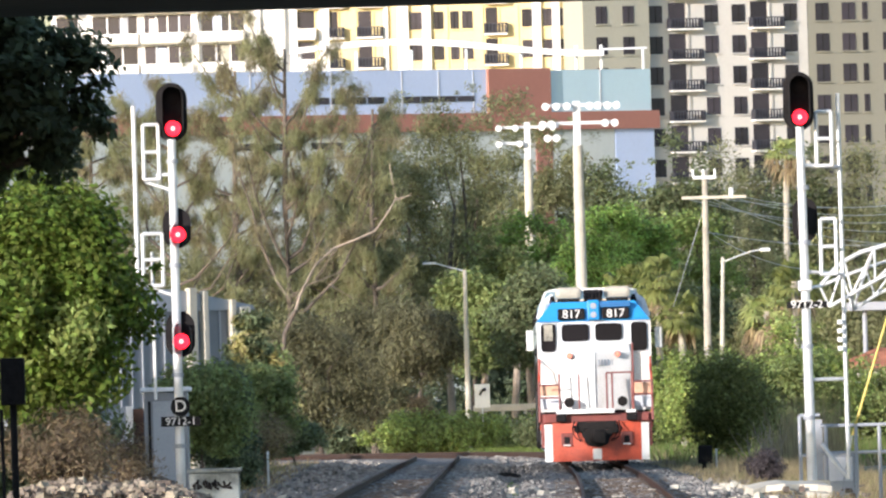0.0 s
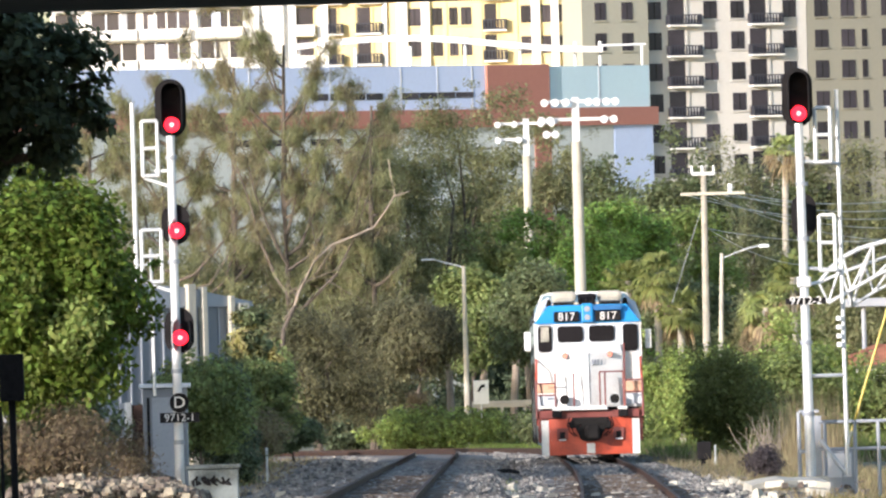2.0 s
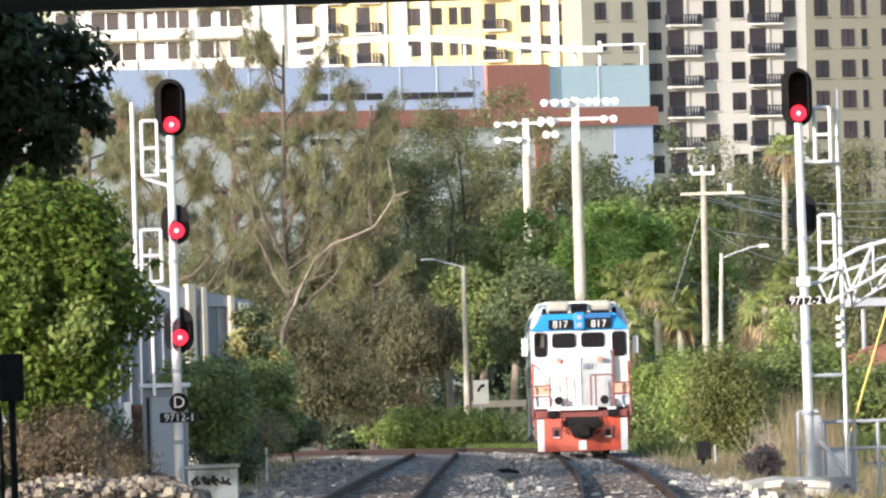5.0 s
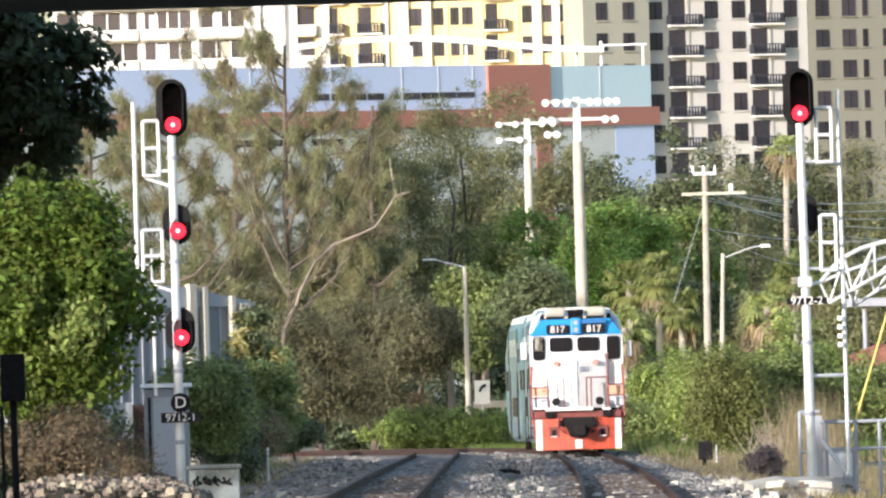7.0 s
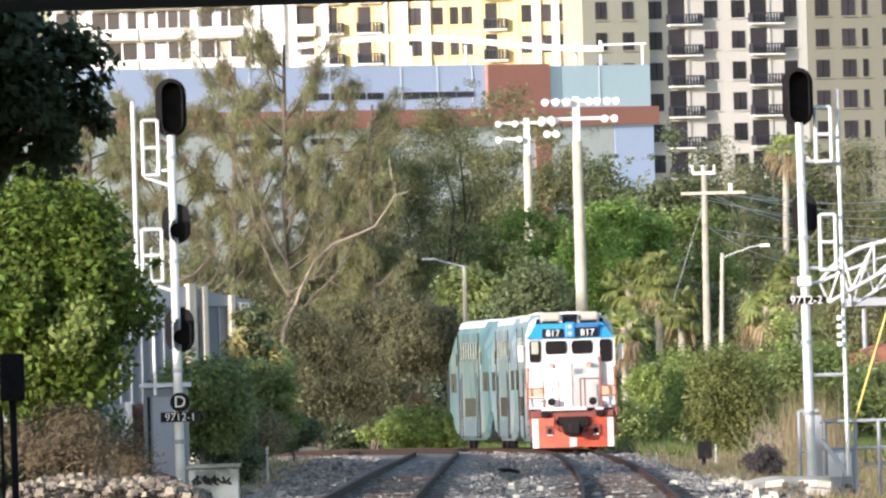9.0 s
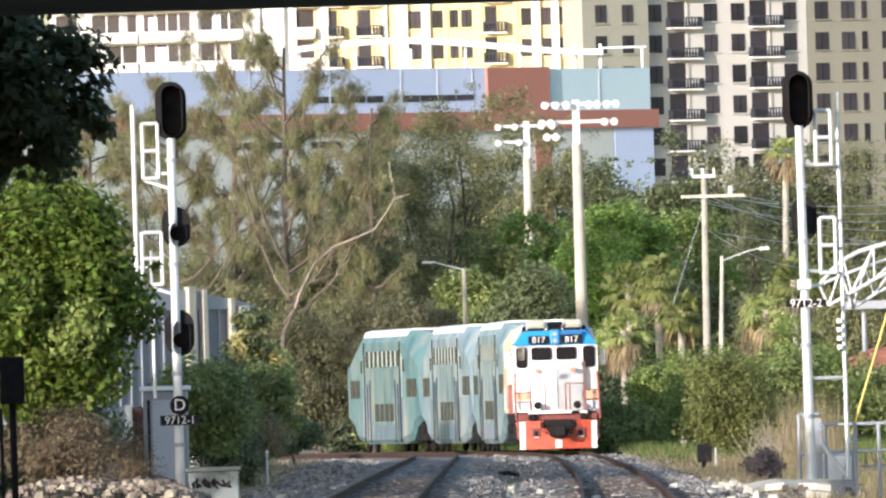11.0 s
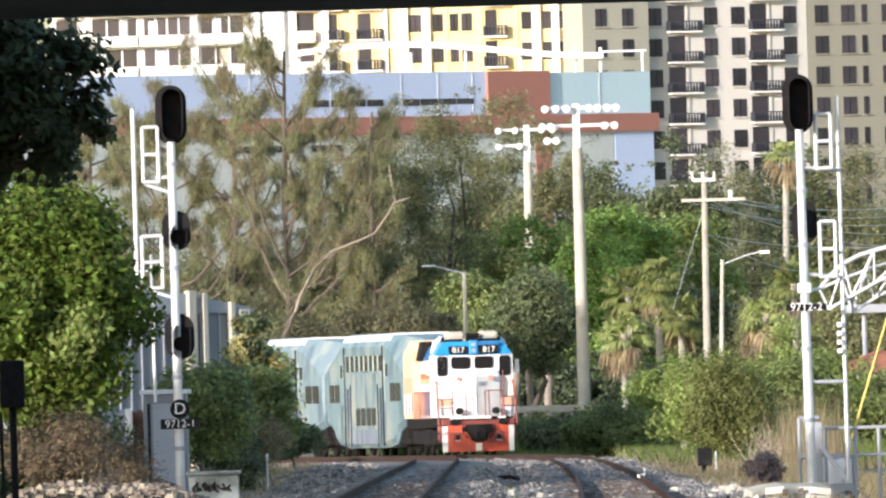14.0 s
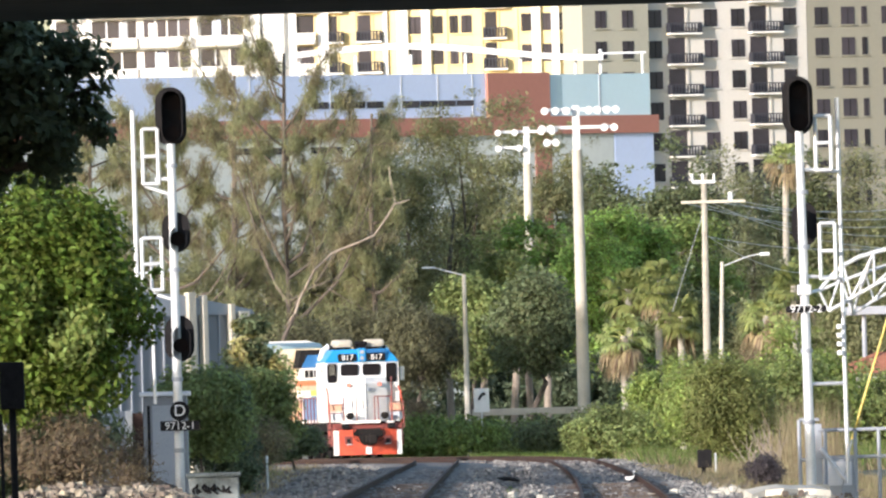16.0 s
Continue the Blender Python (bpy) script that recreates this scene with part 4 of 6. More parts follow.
sg = thing("road_sign", "white rectangular road sign with a black arrow on a post", "road sign", pose(1.5, 846, 0))
part("post", rod(B(), (0, 0.05, -0.4), (0, 0.05, 2.7), 0.035), M["alu"], sg)
pl = part("plate", box(B(), -0.33, 0.33, -0.02, 0.0, 1.76, 2.78, 0.01), M["white"], sg)
part("arrow", rod(B(), (-0.12, -0.03, 2.3), (0.0, -0.03, 2.52), 0.05), M["black"], pl)
part("arrow", rod(B(), (0.0, -0.03, 2.52), (0.16, -0.03, 2.55), 0.06), M["black"], pl)
gr = thing("guard_rail", "low grey steel guard rail along the road", "guard rail", pose(0, 858, 0))
for x in (1.4, 2.4, 3.4, 4.4, 5.4, 6.2):
    part("post", box(B(), x - 0.07, x + 0.07, 0.0, 0.14, -0.4, 1.8), M["concrete"], gr)
part("beam", box(B(), 1.1, 6.6, -0.06, 0.0, 1.6, 1.9, 0.03), M["concrete"], gr)


def floodlight(x, zt, y, arms, label):
    f = thing("floodlight_mast", label, "floodlight mast", pose(x, y, 0), "floodlight masts")
    part("pole", rod(B(), (0.02, 0, -0.4), (0, 0, zt - 1.9), 0.29, 0.21, 12), M["concrete"], f)
    part("head_pole", box(B(), -0.16, 0.16, -0.16, 0.16, zt - 1.9, zt, 0.02), M["alu"], f)
    for z, x0, x1, lamps in arms:
        part("crossarm", box(B(), x0, x1, -0.14, -0.02, z - 0.07, z + 0.07), M["alu"], f)
        for lx in lamps:
            fl = part("floodlight", rod(B(), (lx, -0.55, z - 0.04), (lx, -0.16, z + 0.02), 0.165, 0.10, 14), M["lamp"], f, "round white floodlight")
            part("hanger", box(B(), lx - 0.04, lx + 0.04, -0.3, -0.1, z - 0.1, z + 0.12), M["sheet"], fl)
    return f


floodlight(5.89, 14.8, 850, ((14.62, -1.36, 1.72, (-1.34, -0.88, -0.42, 0.55, 0.9, 1.32, 1.7)), (13.86, -1.5, 1.66, (-1.48, -1.1, 1.2, 1.62)), (13.26, -1.36, -0.76, (-1.28, -0.9))), "tall concrete floodlight mast with white lamps")
floodlight(4.45, 16.3, 1010, ((16.05, -1.5, 1.6, (-1.45, -0.6, 0.75, 1.3)), (15.25, -1.5, 0.2, (-1.45, -0.4))), "concrete floodlight mast with white lamps")

# house with a clay roof
ho = thing("house", "low house with terracotta tiled roof among shrubs", "house", pose(17.2, 806, 0))
boxpart("wall", M["stucco"], ho, -1.3, 3.5, 0, 6, -0.5, 2.9)
part("roof", loft(B(), [[(-1.8, -0.5, 2.9), (4, -0.5, 2.9), (4, 6.5, 2.9), (-1.8, 6.5, 2.9)], [(0.4, 2.0, 3.75), (4, 2.0, 3.75), (4, 4, 3.75), (0.4, 4, 3.75)]]), M["tile"], ho, "terracotta tile roof")
boxpart("window", M["window"], ho, 0.0, 0.9, -0.03, 0.02, 1.2, 2.3)
sc = thing("flat_canopy", "grey flat roof canopy on posts behind the crossing", "canopy", pose(18.4, 812, 0))
boxpart("slab", M["sheet"], sc, -1.9, 3, 0, 4, 5.3, 5.65, 0.03)
for x in (-1.2, 2.2):
    part("post", rod(B(), (x, 0.5, -0.4), (x, 0.5, 5.3), 0.1), M["sheet"], sc)


# ---- buildings in the distance ----
WS = 1.305  # the long side runs at 40 degrees


def storage_building():
    b = thing("storage_building", "large flat-roofed storage building in pale blue, teal and terracotta panels", "building", pose(16.1, 1500, 0, 0, 0, 40) @ Matrix.Translation((-16.1 * WS, 0, 0)))
    boxpart("wall", M["wallsand"], b, (-32) * WS, (16.1) * WS, 0, 30, -0.5, 22.8)
    boxpart("wall_band", M["wallrust"], b, (-32) * WS, (16.45) * WS, -0.35, 0.2, 22.8, 24.15, 0, "terracotta band")
    boxpart("upper_wall", M["wallblue"], b, (-32) * WS, (3.6) * WS, 0, 30, 24.15, 27.45, 0, "pale blue upper panels")
    boxpart("upper_wall", M["wallrust"], b, (3.6) * WS, (8.3) * WS, -0.25, 30, 24.15, 27.45, 0, "terracotta upper panel")
    boxpart("upper_wall", M["wallteal"], b, (8.3) * WS, (16.05) * WS, 0, 30, 24.15, 27.3, 0, "pale teal upper panel")
    boxpart("lower_panel", M["wallblue"], b, (13.2) * WS, (16.14) * WS, -0.12, 0.05, 5, 22.8, 0, "pale blue panel")
    boxpart("lower_panel", M["wallsand"], b, (8.5) * WS, (13.1) * WS, -0.08, 0.05, 5, 22.8)
    boxpart("lower_panel", M["wallrust"], b, (7.2) * WS, (8.4) * WS, -0.1, 0.05, 5, 22.8)
    for k in range(4):
        boxpart("ribbon_window", M["window"], b, (-2.7 + 1.36 * k) * WS, (-1.42 + 1.36 * k) * WS, -0.05, 0.1, 24.95 + 0.03 * k, 25.45)
    for k in range(4):
        boxpart("ribbon_window", M["window"], b, (-9.4 + 1.36 * k) * WS, (-8.2 + 1.36 * k) * WS, -0.05, 0.1, 24.95, 25.45)
    for k in range(3):
        boxpart("ribbon_window", M["window"], b, (-16.0 + 3.2 * k) * WS, (-13.6 + 3.2 * k) * WS, -0.05, 0.1, 21.6, 22.1)
    for x in (-26, -20, -14, -8, -2.75, 0.0, 2.6, 12.2):
        boxpart("panel_joint", M["greypaint"], b, (x - 0.05) * WS, (x + 0.05) * WS, -0.03, 0.05, 24.2, 27.3)
    for k in range(5):
        boxpart("service_unit", M["lamp"], b, (-13 + 4.1 * k) * WS, (-12.3 + 4.1 * k) * WS, -0.4, 0, 17.0 + 0.8 * (k % 3), 17.6 + 0.8 * (k % 3))
    return b


storage_building()


def facade(name, label, m, width, z0, floors, fh, wall, bays, face_label=""):
    """A wing of the tower: bays are (x, width, kind) repeated on each floor."""
    b = thing(name, label, "apartment building", m, "apartment tower wings")
    boxpart("wall", M[wall], b, 0, width, 0, 14, 0, z0 + floors * fh, 0, face_label)
    shared = {}
    for f in range(floors):
        z = z0 + f * fh
        for i, (x, w, kind) in enumerate(bays):
            key = (i, kind)
            def piece(nm, mt, x0, x1, y0, y1, a, c, parent=b):
                kk = (key, nm, x0, y0, a, c)
                if kk in shared:
                    o = new(nm, shared[kk])
                    o.parent = parent
                else:
                    o = part(nm, box(B(), x0, x1, y0, y1, a, c), M[mt], parent)
                    shared[kk] = o.data
                o.matrix_basis = pose(0, 0, z) if parent is b else Matrix()
                return o
            if kind == "window":
                w_ob = piece("window", "window", x - w / 2, x + w / 2, -0.05, 0.3, 0.55, 2.2)
                piece("sill", wall, x - w / 2 - 0.1, x + w / 2 + 0.1, -0.18, 0.0, 0.42, 0.55, w_ob)
                piece("glazing_bar", "grime", x - 0.03, x + 0.03, -0.08, -0.04, 0.55, 2.2, w_ob)
            elif kind == "balcony":
                piece("balcony_door", "window", x - w * 0.45, x + w * 0.05, -0.06, 0.3, 0.05, 2.45)
                sl = piece("balcony", "stuccowhite", x - w / 2, x + w / 2, -0.9, 0, -0.14, 0.02)
                piece("balustrade", "railing", x - w / 2, x + w / 2, -0.9, -0.85, 0.88, 0.98, sl)
                piece("balustrade", "railing", x - w / 2, x + w / 2, -0.9, -0.85, 0.05, 0.18, sl)
                nb = max(5, int(w / 0.3))
                kb = (key, "bars")
                if kb not in shared:
                    bars = B()
                    for j in range(nb):
                        xb = x - w / 2 + (j + 0.5) * w / nb
                        box(bars, xb - 0.075, xb + 0.075, -0.89, -0.86, 0.05, 0.92)
                    ob = tagged(part("balustrade_grille", bars, M["railing"], sl), kind="stuff")
                    shared[kb] = ob.data
                else:
                    ob = tagged(new("balustrade_grille", shared[kb]), kind="stuff")
                    ob.parent = sl
                piece("balcony_screen", wall, x + w * 0.08, x + w * 0.16, -0.12, 0.0, 0.05, 2.5)
                piece("balustrade_side", "railing", x + w / 2 - 0.06, x + w / 2, -0.85, 0, 0.02, 0.95, sl)
                piece("balustrade_side", "railing", x - w / 2, x - w / 2 + 0.06, -0.85, 0, 0.02, 0.95, sl)
            elif kind == "loggia":
                piece("loggia", "window", x - w / 2, x + w / 2, -0.04, 0.3, 0.95, 2.6)
                piece("loggia_parapet", "stuccowhite", x - w / 2 - 0.2, x + w / 2 + 0.2, -1.2, 0, -0.1, 0.95)
                for j in range(1, int(w / 1.1)):
                    xm = x - w / 2 + j * w / int(w / 1.1)
                    piece("loggia_post", "greypaint" if j % 2 else "stuccowhite", xm - 0.07, xm + 0.07, -0.12, 0, 0.95, 2.6)
                pick = (f * 7 + i * 5) % 4
                if w > 2:
                    xm = x - w * 0.3 + pick * w * 0.17
                    piece("curtain", ("stuccowhite", "wallblue", "stuccopale", "sheet")[pick], xm - 0.4, xm + 0.4, -0.09, -0.04, 0.95, 2.3 + 0.1 * pick)
                    piece("slab_edge", "stuccopale", x - w / 2 - 0.2, x + w / 2 + 0.2, -1.26, -1.2, -0.1, 0.06)
            elif kind == "pier":
                piece("pier", "stuccowhite", x - w / 2, x + w / 2, -0.45, 0.0, 0, fh)
            elif kind == "panel":
                piece("panel", "stuccoyellow", x - w / 2, x + w / 2, -0.10, 0.0, 0, fh)
    return b


FH = 2.875
ZB = 22.62 - 5 * FH
def bent(x, y, a):
    return pose(x, y, 0, 0, 0, a)


# the shaded wings turn away from the sun, their darker stucco adds to the shade; the bright wings face it
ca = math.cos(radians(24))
R = [(x / ca, w / ca, k) for x, w, k in ((0.72, 1.25, "window"), (3.3, 3.05, "balcony"), (5.95, 1.25, "window"), (8.5, 1.25, "window"), (11.0, 3.05, "balcony"), (13.4, 1.25, "window"))]
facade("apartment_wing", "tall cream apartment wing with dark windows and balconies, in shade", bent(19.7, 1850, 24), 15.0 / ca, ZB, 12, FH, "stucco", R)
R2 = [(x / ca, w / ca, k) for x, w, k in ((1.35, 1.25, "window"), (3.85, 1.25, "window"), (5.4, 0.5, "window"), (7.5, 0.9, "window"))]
facade("apartment_wing", "tall yellow-cream apartment wing with dark windows, in shade", bent(34.75, 1856.7, 24), 9.0 / ca, ZB, 12, FH, "stuccoshade", R2)
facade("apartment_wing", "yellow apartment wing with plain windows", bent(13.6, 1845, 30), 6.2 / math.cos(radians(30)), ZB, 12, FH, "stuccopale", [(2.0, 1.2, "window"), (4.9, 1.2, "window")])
C = [(0.7, 1.4, "pier"), (2.2, 1.6, "loggia"), (3.9, 1.0, "pier"), (5.1, 1.4, "balcony"), (6.6, 0.8, "panel"), (8.2, 2.4, "balcony"), (9.7, 0.4, "pier"), (10.4, 0.8, "panel"), (11.3, 1.0, "pier"), (12.5, 1.2, "window"),
     (13.5, 0.8, "pier"), (14.6, 1.0, "window"), (15.3, 0.4, "panel"), (16.1, 0.8, "window"), (17.3, 1.0, "window"), (18.4, 0.8, "panel"), (20.0, 2.2, "balcony"), (21.6, 1.0, "panel"), (22.9, 1.0, "window"), (23.8, 0.8, "pier"),
     (24.8, 0.9, "window"), (25.6, 0.7, "pier"), (26.5, 1.2, "window")]
facade("apartment_wing", "sunlit white and yellow apartment wing with balconies", bent(-14.4, 1850, -4), 28.0, ZB, 12, FH, "stuccoyellow", C)
Dd = [(1.5, 2.0, "loggia"), (6.0, 4.2, "loggia"), (11.0, 4.4, "loggia"), (16.2, 4.0, "loggia"), (13.6, 0.7, "pier"), (19.2, 1.2, "pier")]
facade("apartment_wing", "sunlit white apartment wing with long open balconies", bent(-36.0, 1852, -8), 22.0, ZB, 12, FH, "stuccowhite", Dd)

# wavy white canopy on the roof of the nearer building
cp = thing("roof_canopy", "bright white wavy canopy roof on thin columns", "canopy", pose(0, 1515, 0))
pts = [(-11.3 + 24.0 * k / 24, 29.45 + 0.55 * math.sin((k / 24) * math.pi * 1.55 - 0.1) - 0.25 * (k / 24)) for k in range(25)]
part("roof", loft(B(), [[(x, 0, z), (x, 6, z + 0.1), (x, 6, z + 0.55), (x, -0.02, z + 0.45)] for x, z in pts]), M["white"], cp)
for x in (-10.5, -6.2, -2, 2.2, 6.4, 10.6, 12.5):
    part("column", rod(B(), (x, 1, 27.3), (x, 1, 29.5), 0.12), M["white"], cp)
part("lintel", box(B(), 12.4, 16.0, 0.6, 1.0, 29.1, 29.25), M["greypaint"], cp)
part("column", rod(B(), (15.7, 0.8, 27.2), (15.7, 0.8, 29.15), 0.1), M["white"], cp)
# ---- plants ----
def leaf_mesh(name, pts, nrm, size, material, parent=None, seed=1, slim=0.55, droop=0.0):
    """Four-cornered leaves at pts, facing about nrm."""
    rng = np.random.default_rng(seed)
    n = len(pts)
    nrm = nrm + rng.normal(0, 0.55, (n, 3))
    nrm /= np.linalg.norm(nrm, axis=1, keepdims=True) + 1e-9
    a = rng.normal(0, 1, (n, 3))
    a[:, 2] -= droop * 2.5
    a -= nrm * (a * nrm).sum(1, keepdims=True)
    a /= np.linalg.norm(a, axis=1, keepdims=True) + 1e-9
    b = np.cross(nrm, a)
    s = (size * rng.uniform(0.55, 1.35, n))[:, None]
    v = np.stack([pts - a * s, pts + b * s * slim, pts + a * s, pts - b * s * slim], 1).reshape(-1, 3)
    me = bpy.data.meshes.new(name)
    me.vertices.add(4 * n), me.loops.add(4 * n), me.polygons.add(n)
    me.vertices.foreach_set("co", v.ravel())
    me.loops.foreach_set("vertex_index", np.arange(4 * n))
    me.polygons.foreach_set("loop_start", np.arange(0, 4 * n, 4))
    me.update(calc_edges=True)
    me.materials.append(material)
    ob = new(name, me)
    ob.parent = parent
    return ob


def clumps(rng, centre, radii, count, r, n, flat=0.8):
    """n leaf places on count clumps that fill an ellipsoid, uneven and gappy."""
    d = rng.normal(0, 1, (count, 3))
    d /= np.linalg.norm(d, axis=1, keepdims=True)
    c = np.array(centre) + d * (rng.uniform(0.15, 1.0, (count, 1)) ** 0.5) * np.array(radii)
    w = rng.uniform(0.5, 1.3, count)
    k = rng.choice(count, n, p=w ** 2 / (w ** 2).sum())
    o = rng.normal(0, 1, (n, 3))
    o *= np.minimum(1, 2.3 / np.linalg.norm(o, axis=1, keepdims=True))
    p = c[k] + o * (r * w[k] * 0.62)[:, None] * (1, 1, flat)
    o = p - np.array(centre)
    o /= np.linalg.norm(o, axis=1, keepdims=True) + 1e-6
    return p, o * 0.7 + (0, 0, 0.5), c


def limbs(bm, rng, base, tops, r, sides=6):
    """Tapered, bent limbs from base to each top."""
    for tp in tops:
        p0, p3 = np.array(base), np.array(tp)
        p1 = p0 + (p3 - p0) * (0.25, 0.25, 0.45) + rng.normal(0, 0.06, 3) * np.linalg.norm(p3 - p0)
        p2 = p0 + (p3 - p0) * (0.65, 0.65, 0.75) + rng.normal(0, 0.05, 3) * np.linalg.norm(p3 - p0)
        tube(bm, [p0, p1, p2, p3], r, r * 0.15, sides)
    return bm


def tree(name, label, category, x, y, z, centre, radii, count, r, n, size, leaf, seed, trunk=0.16, bark="bark", slim=0.55, droop=0.0, group=""):
    """centre and radii of the crown are given from the foot (x, y, z)."""
    rng = np.random.default_rng(seed)
    t = thing(name, label, category, pose(x, y, z), group)
    p, nn, c = clumps(rng, centre, radii, count, r, n)
    fork = np.array((centre[0] * 0.4, 0, max(0.15, centre[2] - radii[2] * 0.75)))
    part("trunk", limbs(B(), rng, (0, 0, -0.2), [fork], trunk * 1.3, 8), M[bark], t)
    pick = c[rng.choice(len(c), min(len(c), 9), False)]
    for k in range(0, len(pick), 3):
        part("limb", limbs(B(), rng, fork, pick[k:k + 3], trunk * 0.8), M[bark], t)
    q, nq, _ = clumps(rng, centre, np.array(radii) * 1.12, count * 2, r * 0.35, max(200, n // 9))
    leaf_mesh("crown", np.concatenate([p, q]), np.concatenate([nn, nq]), size, M[leaf], t, seed, slim, droop)
    return t


def blades(name, label, n, place, h, material, seed, lean=0.35, width=0.02):
    """Upright grass blades as thin three-cornered slips."""
    rng = np.random.default_rng(seed)
    p = np.array([place(rng) for _ in range(n)])
    hh = h * rng.uniform(0.4, 1.2, n)
    d = rng.normal(0, lean, (n, 2)) * hh[:, None]
    a = rng.uniform(0, math.pi, n)
    w = np.stack([np.cos(a), np.sin(a), np.zeros(n)], 1) * width
    v = np.stack([p - w, p + w, p + np.column_stack([d, hh])], 1).reshape(-1, 3)
    me = bpy.data.meshes.new(name)
    me.from_pydata(v.tolist(), [], np.arange(3 * n).reshape(-1, 3).tolist())
    me.materials.append(material)
    return tagged(new(name, me), label, "grass", kind="stuff")


# the tree beside the signal and the dark boughs under the overpass
tree("broadleaf_tree", "bushy fresh-green broadleaf tree beside the track", "tree", -6.92, 345, 0, (-0.35, 0, 3.85), (2.15, 1.4, 1.85), 46, 0.56, 60000, 0.075, "leafnear", 14, 0.09)
# sunlit highlights on the crown's left front, put in as brighter leaves
rng = np.random.default_rng(17)
p1, n1, _ = clumps(rng, (-0.5, -0.5, 3.9), (1.8, 1.2, 1.8), 14, 0.34, 3600)
leaf_mesh("new_growth", p1, n1, 0.07, M["leafbright"], bpy.data.objects["broadleaf_tree"], 18)
tree("dry_shrub", "bare brown twiggy shrub at the foot of a tree", "shrub", -6.7, 343.5, 0.2, (0, 0, 0.9), (0.9, 0.6, 0.7), 30, 0.35, 9000, 0.06, "leaftwig", 12, 0.03, slim=0.16)
tree("thicket", "dark tangled undergrowth behind a tree", "shrubs", -8.1, 385, 0, (0, 0, 1.6), (1.3, 1.0, 1.5), 40, 0.5, 15000, 0.08, "leafdeep", 15, 0.05)
tree("dry_shrub", "bare brown twiggy shrub at the foot of a tree", "shrub", -5.75, 347, 0.2, (0, 0, 0.5), (0.7, 0.5, 0.45), 20, 0.28, 4500, 0.05, "leaftwig", 16, 0.03, slim=0.16)
tree("overhanging_tree", "dark broadleaf boughs hanging in deep shade", "tree", -6.9, 274, 0, (0.55, 0, 6.15), (1.85, 1.0, 1.5), 120, 0.24, 17000, 0.085, "leafdark", 13, 0.2)

# hedges and shrubs along the line
G = "shrubs along the line"
tree("low_bush", "low bright-green bush between curve and road", "bush", -0.4, 846, -0.3, (0, 0, 1.0), (3.3, 1.2, 0.9), 46, 0.5, 15000, 0.09, "leafbright", 21, 0.05, group=G)
tree("low_bush", "low bright-green bush between curve and road", "bush", 2.6, 856, -0.3, (0, 0, 0.8), (2.8, 1.2, 0.75), 36, 0.5, 11000, 0.09, "leaf", 22, 0.05, group=G)
tree("bush", "rounded olive-green bush beside the track", "bush", 8.25, 588, -0.35, (0, 0, 1.95), (1.15, 1.2, 1.4), 44, 0.5, 20000, 0.06, "leafmoss", 23, 0.06, group=G)
tree("bush", "leafy green bush beside the curve", "bush", 8.8, 795, -0.35, (0, 0, 2.2), (1.5, 1.3, 1.9), 40, 0.5, 15000, 0.075, "leafbright", 24, 0.06, group=G)
tree("bush", "leafy green bush beside the track", "bush", 11.8, 690, -0.35, (0, 0, 1.9), (2.2, 1.3, 1.7), 46, 0.55, 16000, 0.08, "leaf", 25, 0.06, group=G)
tree("bush", "yellow-green bush beside the track", "bush", 10.0, 772, -0.35, (0, 0, 2.1), (1.6, 1.3, 1.7), 40, 0.55, 14000, 0.085, "leafbright", 26, 0.06, group=G)
tree("bush", "low green bush on the inside of the track", "bush", 6.6, 786, -0.35, (0, 0, 1.1), (1.9, 1.2, 1.1), 40, 0.5, 15000, 0.085, "leaf", 27, 0.05, group=G)
tree("bush", "deep green bush on the inside of the track", "bush", 4.8, 826, -0.35, (0, 0, 0.9), (2.4, 1.2, 0.9), 36, 0.5, 11000, 0.09, "leafdeep", 28, 0.05, group=G)
tree("bush", "dense green shrub in front of the warehouse", "bush", -6.9, 560, -0.3, (0, 0, 2.1), (1.25, 1.2, 1.5), 40, 0.48, 15000, 0.075, "hedge", 29, 0.06, group=G)
tree("bush", "dense green shrub in front of the warehouse", "bush", -5.45, 585, -0.3, (0, 0, 2.05), (0.95, 1.2, 1.25), 34, 0.42, 12000, 0.075, "leaf", 30, 0.06, group=G)
tree("bush", "green shrub with pale leaf tips", "bush", -5.6, 600, -0.3, (0, 0, 2.7), (0.9, 0.9, 1.5), 26, 0.4, 8000, 0.085, "leaf", 31, 0.05, group=G)
p1, n1, _ = clumps(np.random.default_rng(19), (0.2, -0.4, 2.9), (0.75, 0.6, 1.2), 14, 0.18, 600)
pale = thing("variegated_shrub", "shrub with pale yellow sunlit leaves", "shrub", pose(-5.45, 597, -0.3), G)
part("trunk", limbs(B(), np.random.default_rng(20), (0, 0, -0.2), [(0.2, 0, 2.4), (0.5, 0, 3.2), (-0.3, 0, 3.4)], 0.04), M["bark"], pale)
leaf_mesh("crown", p1, n1, 0.13, M["leafpale"], pale, 20, 0.32)
rng = np.random.default_rng(23)
p1, n1, _ = clumps(rng, (-0.55, -0.6, 4.2), (0.5, 0.5, 1.0), 14, 0.16, 520)
leaf_mesh("pale_top", p1, n1, 0.14, M["leafpale"], pale, 24, 0.3)
p1, n1, _ = clumps(rng, (-0.5, -0.3, 4.0), (0.6, 0.5, 1.2), 18, 0.28, 4500)
leaf_mesh("green_leaves", p1, n1, 0.12, M["leafdeep"], pale, 25, 0.35)
part("stem", limbs(B(), rng, (-0.1, 0, -0.2), [(-0.5, -0.3, 4.6), (-0.8, -0.3, 3.8)], 0.05), M["bark"], pale)
